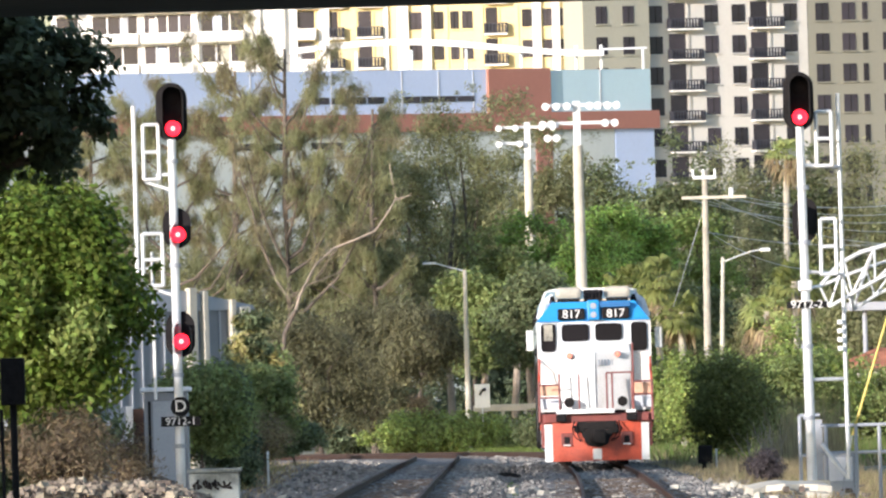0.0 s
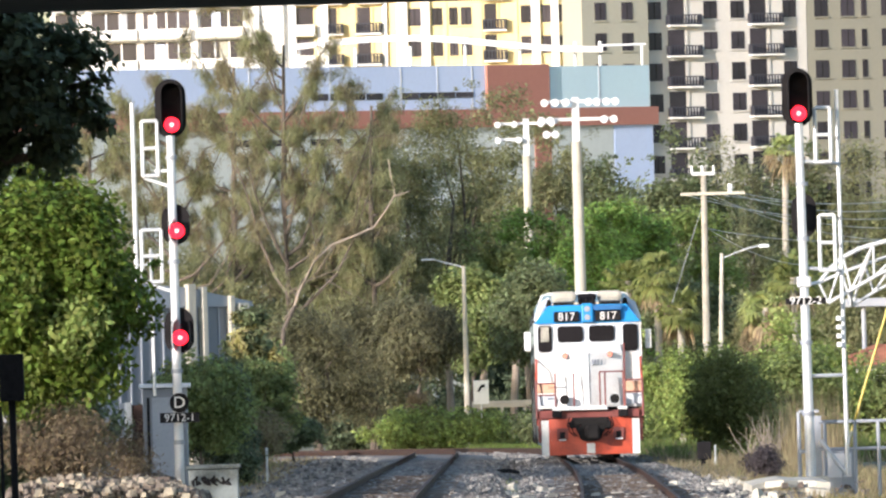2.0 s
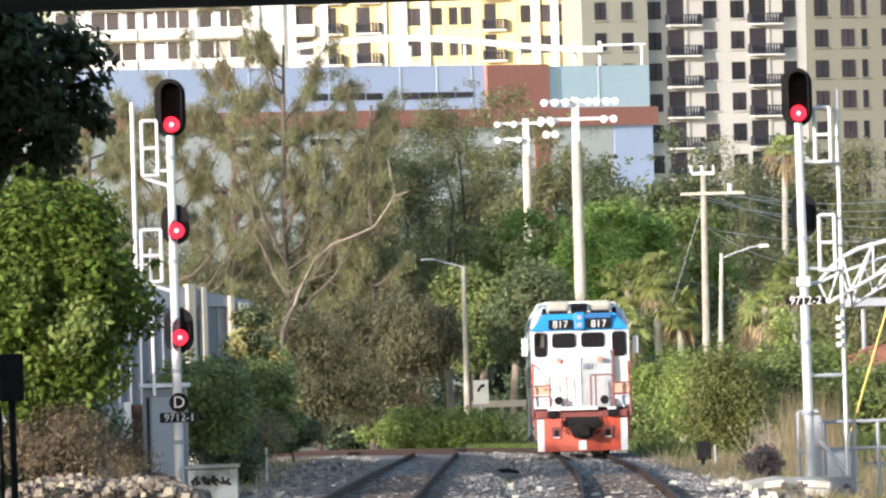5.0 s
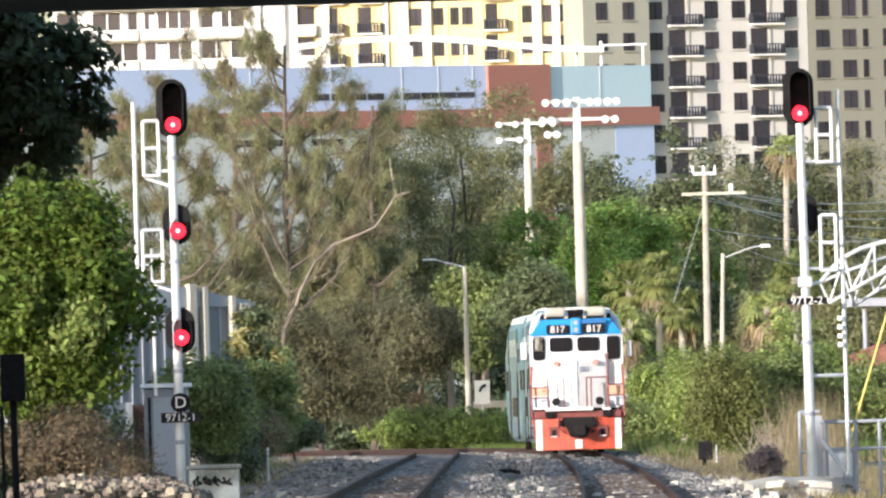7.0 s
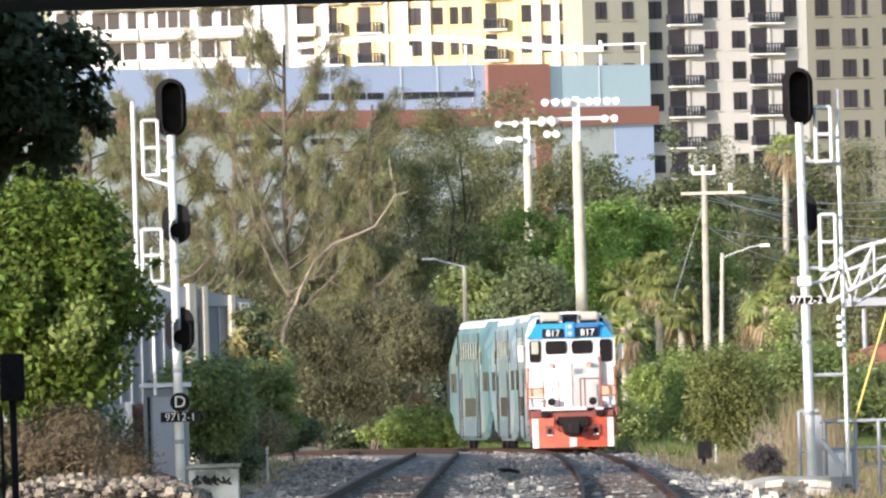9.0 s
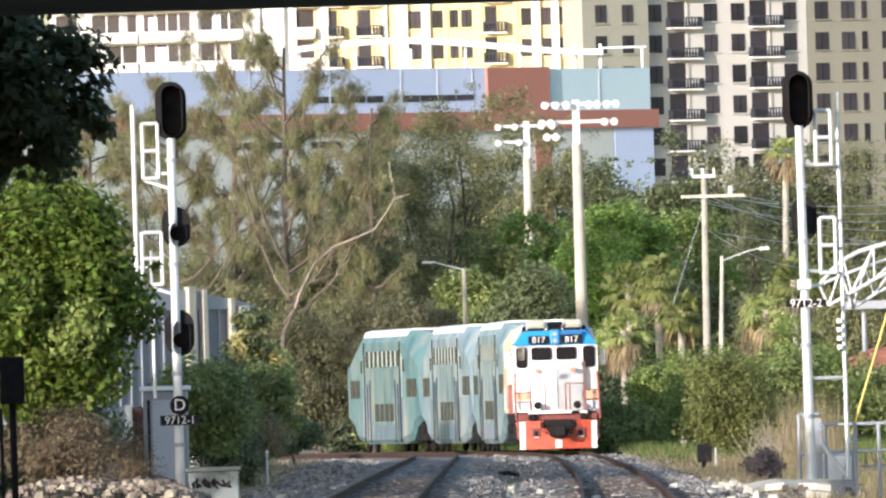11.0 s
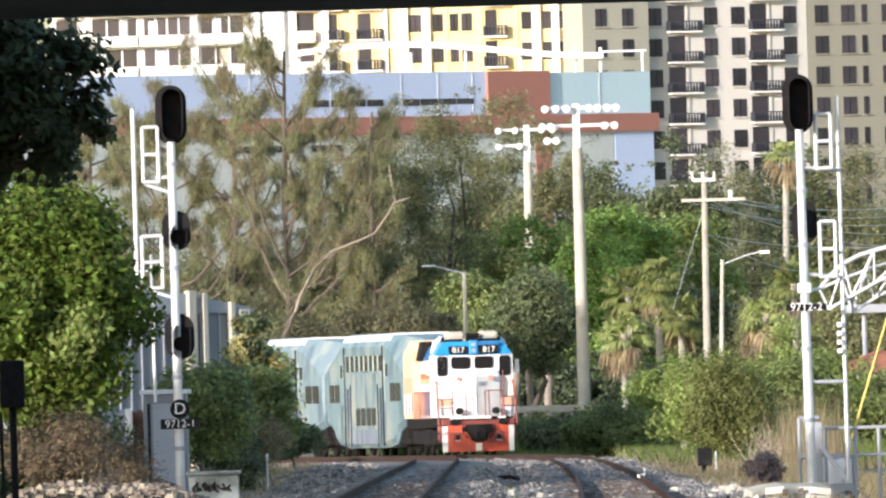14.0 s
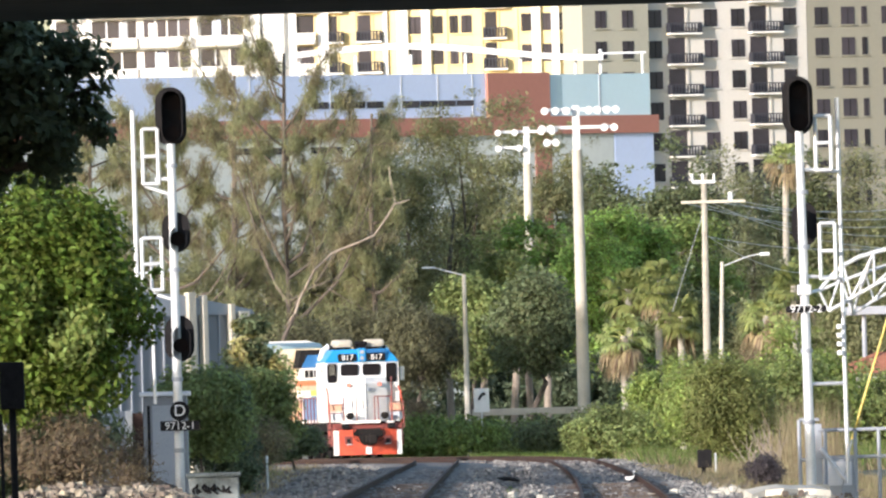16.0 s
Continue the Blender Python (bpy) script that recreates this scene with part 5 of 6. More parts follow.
tree("dry_shrub", "tangle of tan dead grass and twigs among the shrubs", "shrub", -4.95, 548, -0.3, (0, 0, 1.15), (0.6, 0.5, 0.65), 18, 0.26, 3200, 0.07, "leafdun", 44, 0.03, slim=0.16)
mp = thing("marker_post", "thin white marker post in dry grass beside the track", "post", pose(-4.75, 520, -0.4))
part("post", rod(B(), (0, 0, -0.2), (0, 0, 1.0), 0.035, 0.03), M["alu"], mp)
part("cap", rod(B(), (0, 0, 0.98), (0, 0, 1.06), 0.045, 0.03), M["white"], mp)
tree("bush", "deep green shrub behind the signal", "bush", -6.2, 500, -0.3, (0, 0, 2.3), (1.05, 0.9, 1.25), 32, 0.42, 14000, 0.07, "leaf", 32, 0.05, group=G)
tree("bush", "dark low shrub near the sheds", "bush", -5.6, 520, -0.3, (0, 0, 0.7), (0.7, 0.9, 0.7), 26, 0.3, 6000, 0.06, "hedge", 33, 0.05, group=G)
tree("bush", "low dark green shrub near the warehouse", "bush", -5.1, 655, -0.1, (0, 0, 0.95), (0.95, 0.8, 0.42), 30, 0.28, 9000, 0.07, "leafdeep", 34, 0.05, group=G)

# taller trees behind
G = "trees behind the curve"
# foot x, distance, height, half width, leaf, label
for i, (x, y, top, rx, leaf, lab) in enumerate((
        (1.7, 1050, 20.8, 2.3, "leafolive", "tall olive tree behind the masts"),
        (3.6, 1050, 21.0, 2.2, "leafolive", "tall olive tree behind the masts"),
        (5.6, 1050, 19.3, 2.2, "leafolive", "tall olive tree behind the masts"),
        (7.4, 1050, 17.6, 2.4, "leafolive", "tall olive tree behind the masts"),
        (9.6, 1050, 16.4, 2.6, "leafdeep", "broad dark green tree beyond the road"),
        (12.5, 1050, 17.3, 3, "leafdeep", "broad dark green tree beyond the road"),
        (15.6, 1050, 17.0, 3, "leafolive", "broad olive green tree beyond the road"),
        (18.6, 1050, 16.6, 3, "leafdeep", "broad dark green tree beyond the road"),
        (21.6, 1050, 16.2, 3, "leafolive", "broad olive green tree beyond the road"),
        (24.6, 1050, 15.2, 3, "leafdeep", "broad dark green tree beyond the road"),
        (-3.6, 930, 16.6, 2, "leafolive", "tall olive-green casuarina tree"),
        (-1.8, 930, 18.0, 2.1, "leafolive", "tall olive-green casuarina tree"),
        (0, 930, 17.4, 2.1, "leafolive", "tall olive-green casuarina tree"),
        (-5.4, 930, 11.6, 2.1, "leafolive", "thin olive-brown casuarina tree"),
        (-7.4, 930, 10.8, 2.2, "leafolive", "thin olive-brown casuarina tree"),
        (-9.4, 930, 10.4, 2.2, "leafolive", "thin olive-brown casuarina tree"),
        (-11.6, 930, 10.9, 2.3, "leafolive", "thin olive-brown casuarina tree"),
        (-13.8, 930, 12.2, 2.3, "leafolive", "thin olive-brown casuarina tree"),
        (-16, 930, 13, 2.4, "leafolive", "thin olive-brown casuarina tree"),
        (2, 930, 11.6, 2, "leaf", "green leafy broadleaf tree"),
        (4.3, 930, 12, 2.1, "leaffresh", "fresh green leafy broadleaf tree"),
        (6.6, 930, 11.8, 2, "leaffresh", "leafy green broadleaf tree"),
        (9.2, 930, 12.5, 2.1, "leaffresh", "fresh green leafy broadleaf tree"),
        (11.6, 935, 12, 2.2, "leafbright", "leafy green broadleaf tree beyond the road"),
        (8.0, 940, 12.4, 2, "leaffresh", "fresh green broadleaf tree beyond the road"),
        (14.4, 940, 11.4, 2.3, "leafolive", "olive-green tree beyond the road"),
        (3.9, 865, 8.3, 2.2, "leafdeep", "rounded dark green broadleaf tree"),
        (-5.6, 868, 6.6, 2.3, "leafdusky", "dense olive-green roadside tree"),
        (-3.2, 865, 7.2, 2.2, "leafdusky", "dense olive-green roadside tree"),
        (-1, 866, 7.0, 2, "leafdusky", "dense olive-green roadside tree"),
        (-8.2, 905, 8, 2.3, "leafolive", "dense olive-green roadside tree"),
        (-11, 908, 8.2, 2.4, "leafdeep", "dense dark green roadside tree"),
        (10.4, 865, 8.4, 2.2, "leafdeep", "low dark green shrubby tree"),
        (13, 865, 8, 2.2, "leafolive", "low olive-green shrubby tree"),
        (15.8, 865, 8.8, 2.3, "leaf", "leafy green tree near the house"),
        (18.6, 865, 9.2, 2.4, "leafolive", "olive-green tree near the house"),
        (1.4, 865, 8.4, 1.8, "leaf", "leafy green roadside tree"),
        (-13.5, 912, 8, 2.4, "leafolive", "dense olive-green roadside tree"),
        )):
    open_foot = y < 870 and -2 < x < 7  # trunks show below these crowns
    rz = top * (0.29 if open_foot else 0.46)
    far = y > 1000
    needles = leaf in ("leafolive", "leafdusky")
    tree("tree", lab, "tree", x, y + 9 * math.sin(i * 2.3), -0.4, (0, 0, top - rz * 0.98), (rx * 0.9, rx * 0.8, rz * 0.86), 44, rx * 0.34, 18000 if far else 23000, 0.14 if far else 0.108, leaf, 50 + i, 0.2, slim=0.28 if needles else 0.5, droop=0.5 if needles else 0.0, group=G)
for i, (x, y, h, rx, leaf, n, s, lab) in enumerate((
        (13.6, 760, 2.4, 2.6, "leafbright", 17000, 0.10, "yellow-green roadside thicket of shrubs"),
        (16.6, 770, 1.8, 2.2, "leaf", 12000, 0.10, "low green roadside thicket of shrubs"),
        (-7.6, 700, 2.0, 1.8, "leafdeep", 12000, 0.10, "dark green trackside thicket of shrubs"),
        (-9.0, 760, 2.6, 2.2, "leafolive", 13000, 0.11, "olive trackside thicket of shrubs"),
        # the darkened leaf paints the gloom below the roadside crowns
        (-3.0, 884, 1.2, 2.8, "hedge", 14000, 0.12, "dark undergrowth thicket beside the road"),
        (-0.5, 900, 2.3, 2.8, "hedge", 13000, 0.13, "dark hedge of shrubs beyond the road"),
        (3.2, 903, 2.5, 2.8, "hedge", 13000, 0.13, "dark hedge of shrubs beyond the road"),
        (6.8, 900, 2.4, 2.6, "hedge", 13000, 0.13, "dark hedge of shrubs beyond the road"),
        (9.0, 850, 1.8, 2.4, "leafdeep", 14000, 0.12, "dark undergrowth thicket beside the road"))):
    tree("thicket", lab, "shrubs", x, y, -0.4, (0, 0, h), (rx, rx * 0.6, h), 40, 0.6, n, s, leaf, 150 + i, 0.1, slim=0.45, group=G)

# tall trees west of the line, past the edge of the view, shade the road
for i, (x, y) in enumerate(((-23.0, 826), (-22.2, 817))):
    tree("tree", "tall leafy tree standing beside the road", "tree", x, y, -0.4, (0, 0, 12.2), (2.9, 2.9, 4.6), 60, 1.0, 14000, 0.26, "leafdeep", 180 + i, 0.3, group="row of trees beside the line")
for x, y, lean in ((3.0, 872, 0.2), (3.7, 868, -0.15), (4.5, 880, 0.1), (1.6, 874, 0.25), (0.2, 878, -0.1)):
    st = thing("bare_tree", "bare grey tree standing in shade under roadside crowns", "tree", pose(x, y, 0), "bare trees beside the road")
    part("trunk", tube(B(), [(-0.3 * lean, 0, -0.5), (0, 0, 2.0), (lean, 0, 4.6)], 0.2, 0.14, 8), M["palebark"], st)
    part("limb", tube(B(), [(lean * 0.6, 0, 3.4), (lean * 0.6 - 0.5, 0, 4.2), (lean - 1.0, 0, 5.2)], 0.09, 0.05, 6), M["bark"], st)

# tall sparse trees: bare limbs and wispy needles
def casuarina(x, y, h, rx, n, seed, label, low=0.25, brown=0.35, count=26, sweep=1.0):
    """A straight trunk, rising limbs with side twigs, and needle sprays along the outer wood."""
    rng = np.random.default_rng(seed)
    ct = thing("casuarina_tree", label, "tree", pose(x, y, -0.4), "casuarinas behind the line")
    part("trunk", tube(B(), [(0, 0, -0.2), (0.1, 0, h * 0.3), (-0.05, 0.1, h * 0.6), (0.12, 0, h * 0.97)], 0.30, 0.06, 8), M["bark"], ct)
    green, dry = [], []
    for k in range(count):
        z0 = h * (low + (0.93 - low) * (k + rng.random()) / count)
        a = rng.uniform(0, math.tau)
        reach = rx * rng.uniform(0.55, 1.1) * (1.08 - 0.62 * (z0 / h))
        rise = reach * rng.uniform(0.55, 1.25) * sweep
        d = np.array((math.cos(a), 0.6 * math.sin(a), 0.0))
        u = np.linspace(0, 1, 6)[:, None]
        bend = rng.normal(0, 0.07 * reach, (6, 3)) * u
        pts = np.array((0.05, 0, z0)) + d * reach * u + np.array((0, 0, rise)) * u ** 1.5 + bend
        part("limb", tube(B(), pts, 0.055 + 0.075 * (1 - z0 / h), 0.015, 6), M["bark"], ct)
        tips = [pts]
        twigs = B()
        for j in range(6):
            q = pts[rng.integers(2, 6)]
            e = d * rng.uniform(0.1, 0.5) + rng.normal(0, 0.35, 3) + (0, 0, 0.45)
            seg = q + e * (reach * rng.uniform(0.25, 0.5)) * np.linspace(0, 1, 4)[:, None] - np.array((0, 0, 0.25)) * np.linspace(0, 1, 4)[:, None] ** 2
            tube(twigs, seg, 0.028, 0.008, 5)
            tips.append(seg)
        tagged(part("twig_spray", twigs, M["bark"], ct), kind="stuff")
        for seg in tips:
            m = int(n / count / len(tips))
            t = rng.uniform(0.3, 1.0, m) * (len(seg) - 1)
            i = np.minimum(t.astype(int), len(seg) - 2)
            p = seg[i] + (seg[i + 1] - seg[i]) * (t - i)[:, None]
            p = p + rng.normal(0, 0.16, (m, 3)) - np.array((0, 0, 0.35)) * rng.random((m, 1))
            (dry if rng.random() < brown else green).append(p)
    for nm, pl, mt in (("crown", green, "leafolive"), ("dry_spray", dry, "leafdun")):
        if pl:
            p = np.concatenate(pl)
            leaf_mesh(nm, p, np.tile((0.0, -0.5, 0.5), (len(p), 1)), 0.17, M[mt], ct, seed + len(nm), 0.085, 0.9)
    return ct


casuarina(-7.1, 905, 19.4, 6.6, 34000, 77, "tall sparse brown casuarina with bare spreading limbs", 0.26, 0.45, 22, 1.35)
casuarina(-12.4, 915, 16.6, 5.4, 34000, 81, "sparse olive casuarina with bare limbs", 0.25, 0.35, 22, 1.25)
casuarina(-9.6, 925, 18.8, 4.2, 26000, 83, "sparse brown casuarina with a leaning feathery top", 0.35, 0.5)
casuarina(-3.2, 915, 16.6, 3.0, 24000, 85, "slender olive casuarina with bare limbs", 0.3, 0.15)
casuarina(-16.4, 925, 15.8, 4.4, 30000, 89, "sparse olive casuarina behind the signal", 0.25, 0.3)
casuarina(-5.0, 920, 13.6, 3.6, 26000, 91, "olive casuarina with feathery sprays", 0.2, 0.25)
db = thing("dead_tree", "pale bare dead tree with one slanting bough", "dead tree", pose(0, 852, 0))
path = [(-6.4, 6.2), (-6.2, 6.8), (-5.5, 8.1), (-4.7, 8.8), (-3.6, 9.2), (-2.9, 9.5), (-2.3, 10.3), (-1.95, 10.9), (-2.1, 11.6), (-2.2, 12.4)]
part("trunk", tube(B(), [(-7.4, 0, -0.5), (-7.2, 0.1, 2.5), (-6.9, 0, 5.2), (-6.4, 0, 6.2)], 0.13, 0.08, 8), M["bark"], db)
part("branch", tube(B(), [(x, 0.1 * (k % 2), z) for k, (x, z) in enumerate(path)], 0.068, 0.02, 7), M["palebark"], db)
for a, b in (((-6.0, 7.2), (-4.6, 7.7)), ((-4.6, 7.7), (-4.0, 8.3)), ((-5.0, 7.3), (-3.9, 6.6)), ((-2.0, 10.8), (-1.3, 11.0)), ((-6.3, 6.4), (-6.9, 5.6))):
    part("twig", rod(B(), (a[0], 0.05, a[1]), (b[0], 0.05, b[1]), 0.04, 0.018, 6), M["palebark"], db)


def palm(x, y, zt, r, seed, label, dead=0.3, leaf="leafpalm", lean=0.0, fr=26):
    rng = np.random.default_rng(seed)
    t = thing("palm_tree", label, "palm tree", pose(x, y, -0.4), "palms behind the line")
    bm = B()
    q = [(lean * (k / 6) ** 2, 0, zt * k / 6) for k in range(7)]
    for a, b in zip(q, q[1:]):
        rod(bm, a, b, 0.17, 0.15, 9)
    part("trunk", bm, M["timber"], t)
    for k in range(fr):
        a, el = rng.uniform(0, math.tau), rng.uniform(-1.1, 1.3)
        old = el < -1.1 + 2.4 * dead
        d = np.array((math.cos(a) * math.cos(el), math.sin(a) * math.cos(el), math.sin(el)))
        side = np.cross(d, (0, 0, 1.0))
        side /= np.linalg.norm(side) + 1e-6
        stem = r * rng.uniform(0.4, 0.6)
        hub = np.array((lean, 0, zt)) + d * stem - np.array((0, 0, 0.12 * r))
        fr_bm = rod(B(), (lean, 0, zt - 0.05), hub, 0.022, 0.014, 5)
        for j in range(15):
            w = -1.5 + 3.0 * j / 14 + rng.normal(0, 0.06)
            q = d * math.cos(w) + side * math.sin(w)
            ln = r * rng.uniform(0.45, 0.62) * (1 - 0.25 * abs(w) / 1.5)
            m1, m2 = hub + q * ln * 0.55 - np.array((0, 0, 0.05 * r)), hub + q * ln * 0.95 - np.array((0, 0, (0.42 if old else 0.26) * r))
            e = np.cross(q, np.cross(d, side)) * 0.035 * r
            vs = [fr_bm.verts.new(p) for p in (hub, m1 + e, m2, m1 - e)]
            fr_bm.faces.new(vs)
        part("frond", fr_bm, M["leafbrown" if old else leaf], t)
    return t


palm(7.55, 836, 5.2, 1.5, 5, "shaggy fan palm with drooping dead fronds", 0.35, fr=46)
palm(8.0, 856, 7.3, 1.5, 6, "fan palm with dull green crown", 0.15, leaf="leafmoss", fr=40)
palm(9.2, 852, 7.6, 1.5, 7, "fan palm with dull green crown", 0.12, leaf="leafmoss", fr=40)
palm(10.1, 846, 6.0, 1.4, 8, "fan palm with dull green crown", 0.15, leaf="leafmoss", fr=40)
palm(13.6, 838, 5.9, 1.5, 9, "fan palm with pale green crown", 0.25, fr=40)
palm(15.0, 848, 7.2, 1.5, 11, "fan palm with dull green crown", 0.2, leaf="leafmoss", fr=40)
palm(17.25, 1000, 14.6, 1.4, 10, "tall slender palm with hanging brown fronds", 0.5, lean=0.2, fr=40)
tree("dry_shrub", "clump of dead brown fronds above the shrubs", "shrub", 12.6, 792, -0.4, (0, 0, 3.7), (0.9, 0.5, 0.4), 16, 0.3, 2200, 0.12, "leafbrown", 41, 0.05, slim=0.16)
tree("dry_shrub", "clump of dead brown fronds beside the road", "shrub", -1.2, 852, -0.4, (0, 0, 2.2), (0.5, 0.4, 0.6), 12, 0.25, 1500, 0.11, "leafbrown", 42, 0.04, slim=0.16)

# a row of trees west of the line, past the edge of the view, shades the near ground
for i in range(46):
    d = 361 + 6 * i
    tree("tree", "leafy green tree in a row beside the line", "tree", -0.0223 * d - 8.2 - 0.8 * math.sin(i * 1.7), d - 10, -0.4, (0, 0, (3.7 if i < 16 else 5.2) + 0.4 * math.sin(i * 2.9)), (2.4, 2.4, 3.1 if i < 16 else 4.4), 40, 0.9, 5000 if i < 16 else 7000, 0.24, "leafdeep", 200 + i, 0.15, group="row of trees beside the line")

# grass, straw and rubble
def patch(x0, x1, y0, y1):
    def place(r):
        x, y = r.uniform(x0, x1), r.uniform(y0, y1)
        return x, y, ground_z(x, y) - 0.02
    return place


blades("dry_grass", "tall straw-coloured dry grass", 4000, patch(7.2, 10.4, 500, 580), 0.55, M["straw"], 1, 0.4, 0.012)
blades("dry_grass", "tall straw-coloured reeds beside the signal", 1500, patch(9.6, 11.4, 560, 610), 2.2, M["straw"], 2, 0.18, 0.012)
blades("grass", "rough green grass along the track", 4000, patch(6.6, 11.0, 330, 640), 0.22, M["grass"], 3, 0.5, 0.02)
blades("dry_grass", "short dry brown grass along the track", 15000, patch(6.0, 11.0, 340, 640), 0.30, M["straw"], 8, 0.6, 0.016)
blades("grass", "rough green grass along the track", 3000, patch(-9.5, -5.2, 380, 640), 0.3, M["grass"], 4, 0.5, 0.02)
blades("dry_grass", "short dry grass along the track", 7000, patch(-9.5, -4.4, 380, 700), 0.3, M["straw"], 9, 0.5, 0.016)
blades("grass", "rough grass and weeds beyond the railing", 9000, patch(6.5, 18.0, 610, 780), 0.7, M["grass"], 10, 0.4, 0.04)
blades("dry_grass", "dry grass beyond the railing", 6000, patch(6.5, 18.0, 600, 780), 0.6, M["straw"], 11, 0.4, 0.03)
blades("dry_grass", "dry straw on the rubble heap", 5000, patch(-8.5, -4.2, 320, 358), 0.35, M["straw"], 5, 0.6, 0.012)
blades("grass", "thin weeds between the tracks", 3000, patch(-0.4, 1.6, 300, 520), 0.10, M["grass"], 6, 0.6, 0.02)
blades("grass", "rough green grass inside the curve", 9000, patch(1.0, 9.0, 790, 850), 0.5, M["grass"], 7, 0.5, 0.03)


def heap(r):
    x, y = r.uniform(-7.6, -4.3), r.uniform(340, 352)
    h = 0.62 * math.exp(-((x + 6.6) / 1.3) ** 2) + 0.3 * math.exp(-((x + 5.0) / 0.6) ** 2)
    return x, y, ground_z(x, y) + r.uniform(0.3, 1.0) * h + 0.3


scatter("rubble", 3400, heap, 0.03, 0.17, M["brick"], "heap of broken concrete and stones", "rubble")
scatter("rubble", 45, lambda r: (r.uniform(5.6, 7.6), r.uniform(352, 366), r.uniform(-0.3, 0.0)), 0.04, 0.12, M["brick"], "broken pale stones at the signal foot", "rubble")


sl = thing("concrete_slab", "pale broken concrete slab tilted on the ballast edge", "concrete slab", pose(6.1, 355, -0.02, 4, 6, 8))
part("slab", loft(B(), [[(x, -0.5 + 0.12 * math.sin(x * 9), z - 0.02), (x, 0.5, z - 0.02), (x, 0.5, z + 0.09), (x, -0.45 + 0.12 * math.sin(x * 9), z + 0.09)] for x, z in ((-0.75, -0.13), (-0.5, -0.05), (-0.2, 0.02), (0.1, 0.02), (0.4, 0.05), (0.66, 0.04))]), M["concrete"], sl)
part("fragment", box(B(), -0.1, 0.3, -0.75, -0.5, -0.2, -0.08, 0.03), M["darkconcrete"], sl)
part("fragment", box(B(), 0.2, 0.62, -0.9, -0.45, -0.12, 0.02, 0.03), M["concrete"], sl)

# dark equipment box on a short post beside the ballast
tb = thing("trackside_box", "black steel box on a short post beside the track", "equipment box", pose(7.05, 545, -0.4))
boxpart("case", M["black"], tb, -0.2, 0.2, -0.15, 0.15, 0.35, 0.85, 0.03)
part("post", rod(B(), (-0.03, 0, -0.2), (-0.03, 0, 0.36), 0.06), M["black"], tb)
part("marker_post", rod(B(), (0.3, 0, -0.2), (0.3, 0, 0.75), 0.03), M["alu"], tb)

tree("burnt_shrub", "round charred grey shrub in the dry grass", "shrub", 7.2, 452, -0.4, (0, 0, 0.45), (0.36, 0.4, 0.38), 26, 0.16, 6000, 0.05, "char", 43, 0.03, slim=0.2)

# bare twigs of a dead shrub
for k, (x, y, h) in enumerate(((8.9, 560, 1.9), (9.3, 566, 1.5), (8.4, 552, 1.2))):
    rng = np.random.default_rng(300 + k)
    ds = thing("dead_shrub", "pale bare twigs of a dead shrub beside dry grass", "shrub", pose(x, y, -0.4))
    for j in range(9):
        part("twig", limbs(B(), rng, (0, 0, -0.1), [(rng.normal(0, 0.4), rng.normal(0, 0.3), h * rng.uniform(0.5, 1.1))], 0.022, 5), M["palebark"], ds)

# a white egret beside the track
eg = thing("egret", "small white egret walking beside the rails", "bird")
bm = B()
loft(bm, [[(0.045 * k * math.cos(a) + 0.0, y, 0.24 + dz + 0.055 * k * math.sin(a)) for a in np.linspace(0, math.tau, 9, False)] for y, k, dz in ((-0.13, 0.5, 0.05), (-0.07, 1.2, 0.02), (0.02, 1.45, 0.0), (0.1, 1.0, -0.02), (0.2, 0.3, -0.05))])
part("body", bm, M["white"], eg)
part("neck", tube(B(), [(0, -0.12, 0.28), (0, -0.17, 0.36), (0, -0.14, 0.43), (0, -0.17, 0.5)], 0.028, 0.02), M["white"], eg)
part("head", tube(B(), [(0, -0.14, 0.5), (0, -0.18, 0.515), (0, -0.22, 0.51)], 0.03, 0.015), M["white"], eg)
part("bill", rod(B(), (0, -0.22, 0.51), (0, -0.30, 0.50), 0.01, 0.003), M["yellow"], eg)
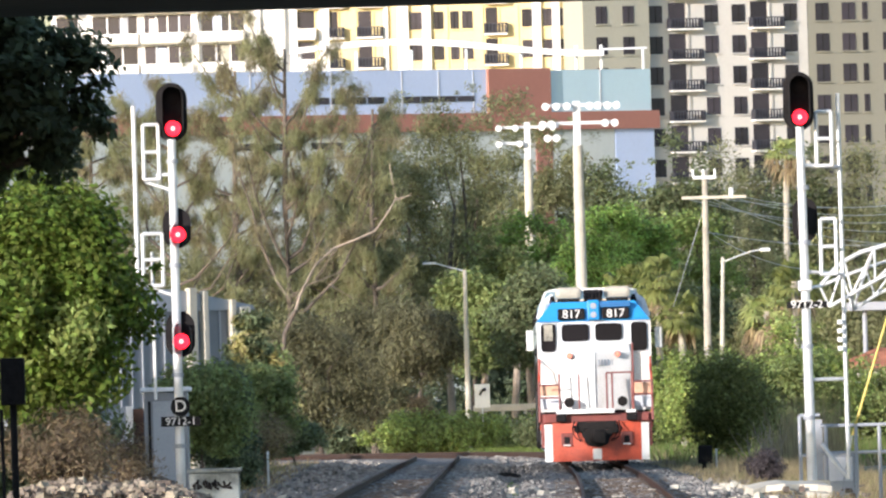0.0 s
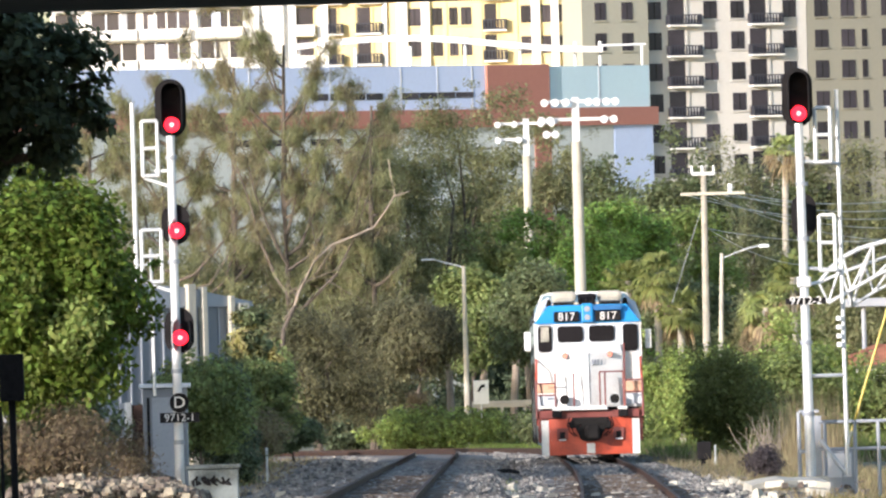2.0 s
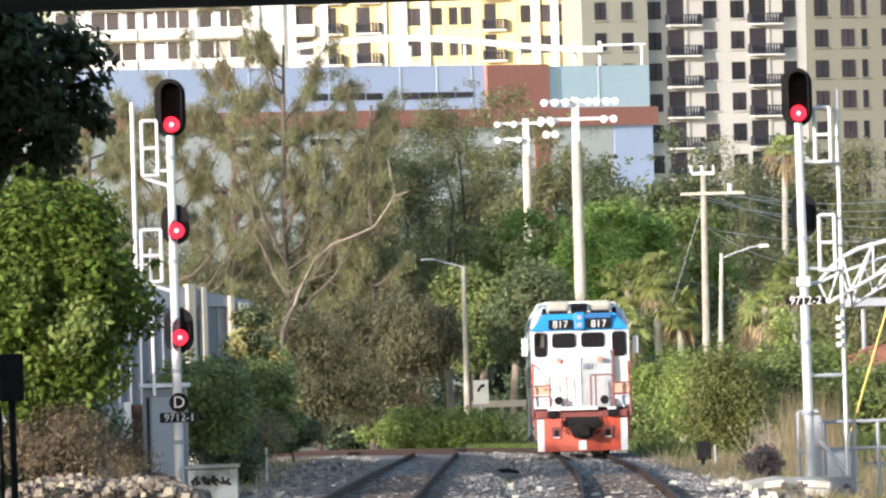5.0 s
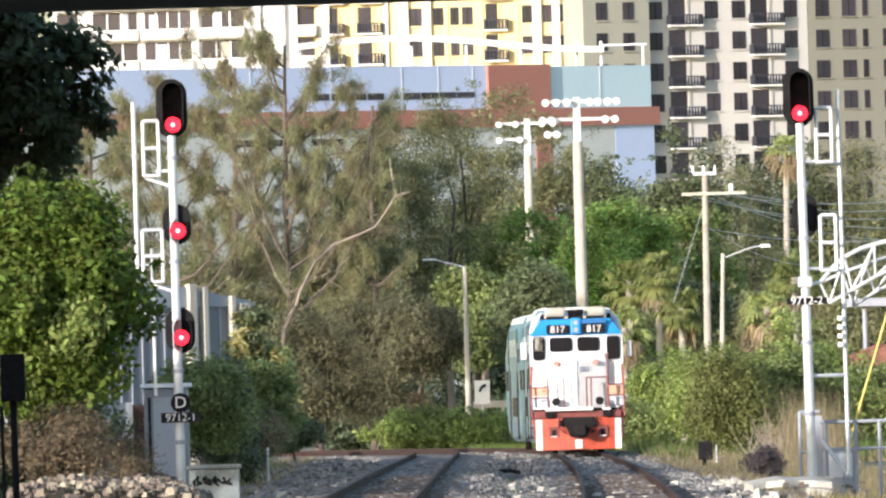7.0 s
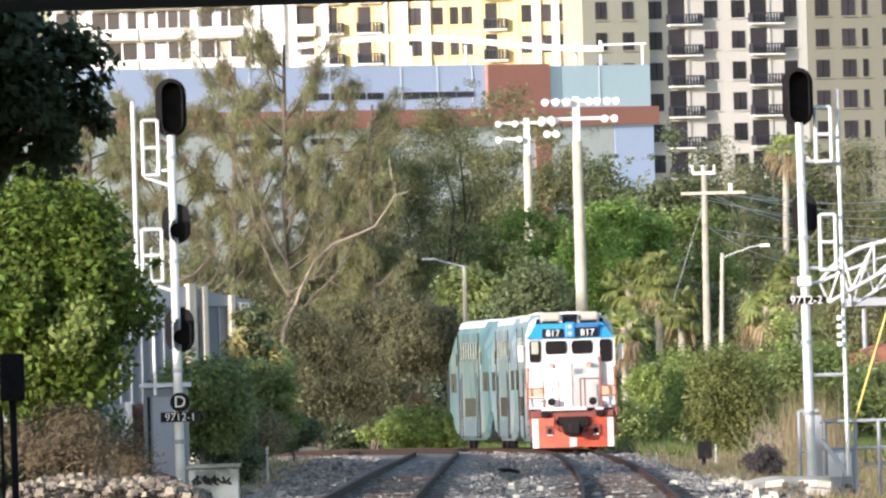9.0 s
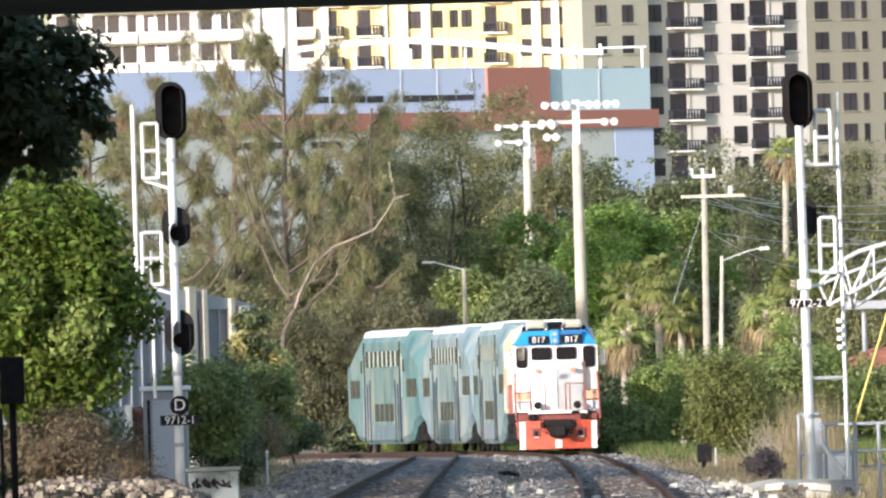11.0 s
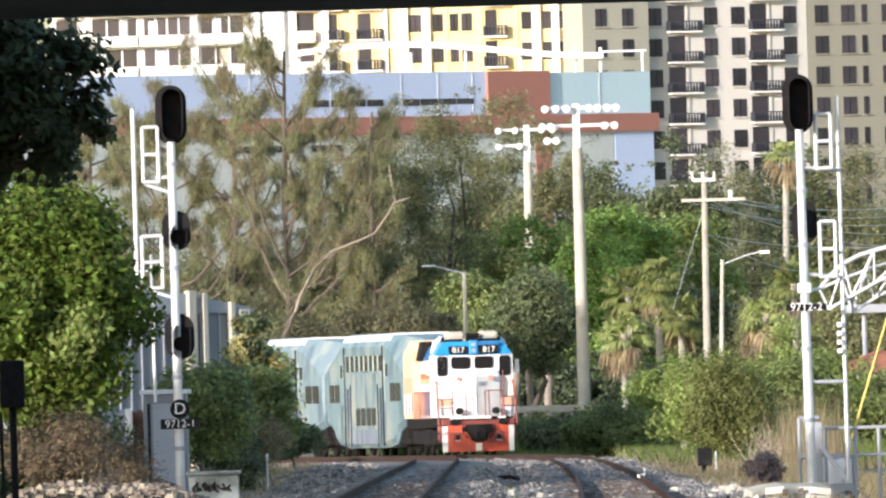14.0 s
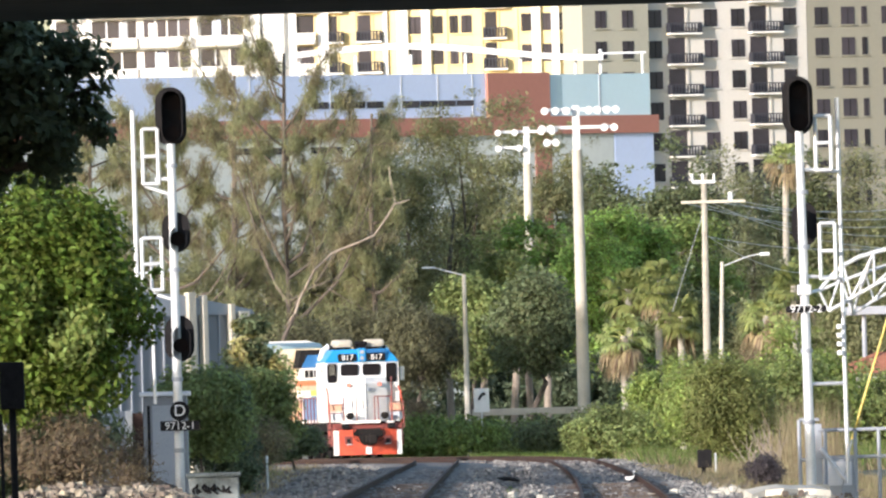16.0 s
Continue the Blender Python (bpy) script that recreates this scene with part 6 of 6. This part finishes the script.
for s in (-1, 1):
    part("leg", rod(B(), (s * 0.03, 0.0, 0.0), (s * 0.03, 0.02, 0.2), 0.008), M["black"], eg)
    part("wing", box(B(), min(s * 0.06, s * 0.075), max(s * 0.06, s * 0.075), -0.08, 0.2, 0.2, 0.31, 0.005), M["white"], eg)

for piece in eg.children:
    piece.data.transform(Matrix.Scale(0.6, 4))

# ---- what moves ----
SPEED = 16.97  # metres a second, steady


def on_track(y_front, length):
    """The pose of a vehicle whose near end is at y_front and whose bogies sit on the line."""
    a, b = y_front + 0.15 * length, y_front + 0.85 * length
    xa, xb = track_x(a), track_x(b)
    yaw = -math.degrees(math.atan2(xb - xa, b - a))
    x0 = xa - (xb - xa) / (b - a) * (a - y_front)
    return pose(x0, y_front, track_z(y_front), 0, 0, yaw)


def motions():
    fine = [(k / 2, 535.7 + SPEED * k / 2) for k in range(33)]
    walk(loco, [(t, on_track(y, 13.2)) for t, y in fine])
    for n, co in enumerate((coach_a, coach_b, coach_c)):
        walk(co, [(t, on_track(y + 13.5 + 22.7 * n, 22.3)) for t, y in fine])
    for vane, x, y, z in VANES:
        shut = [(0, 0), (7.5, 0), (7.6, 8), (7.67, 50), (7.77, 90), (8.0, 90), (16.0, 90)]
        walk(vane, [(t, pose(x, y + (0.28 - y) * a / 90, z, 0, 0, a)) for t, a in shut])
    walk(eg, [(t, pose(x, y, z, 0, 0, a)) for t, x, y, z, a in (
        (0, 8.3, 604, -0.3, 40), (8.4, 8.3, 604, -0.3, 40), (8.8, 4.75, 470, -0.14, 40), (9.0, 5.0, 480, 0.0, 20), (9.2, 4.85, 485, 0.08, -20), (9.5, 7.6, 604, 0.0, -40), (10.0, 8.3, 604, -0.3, -60), (12.8, 8.3, 604, -0.3, -60), (13.3, 6.4, 530, -0.2, 0),
        (13.7, 4.62, 470, -0.16, 30), (14.0, 4.5, 462, -0.16, 40), (14.3, 4.42, 462, -0.16, 50), (14.8, 4.3, 462, -0.16, 60), (15.5, 4.26, 462, -0.16, 55), (16.0, 4.24, 462, -0.16, 60))])


motions()
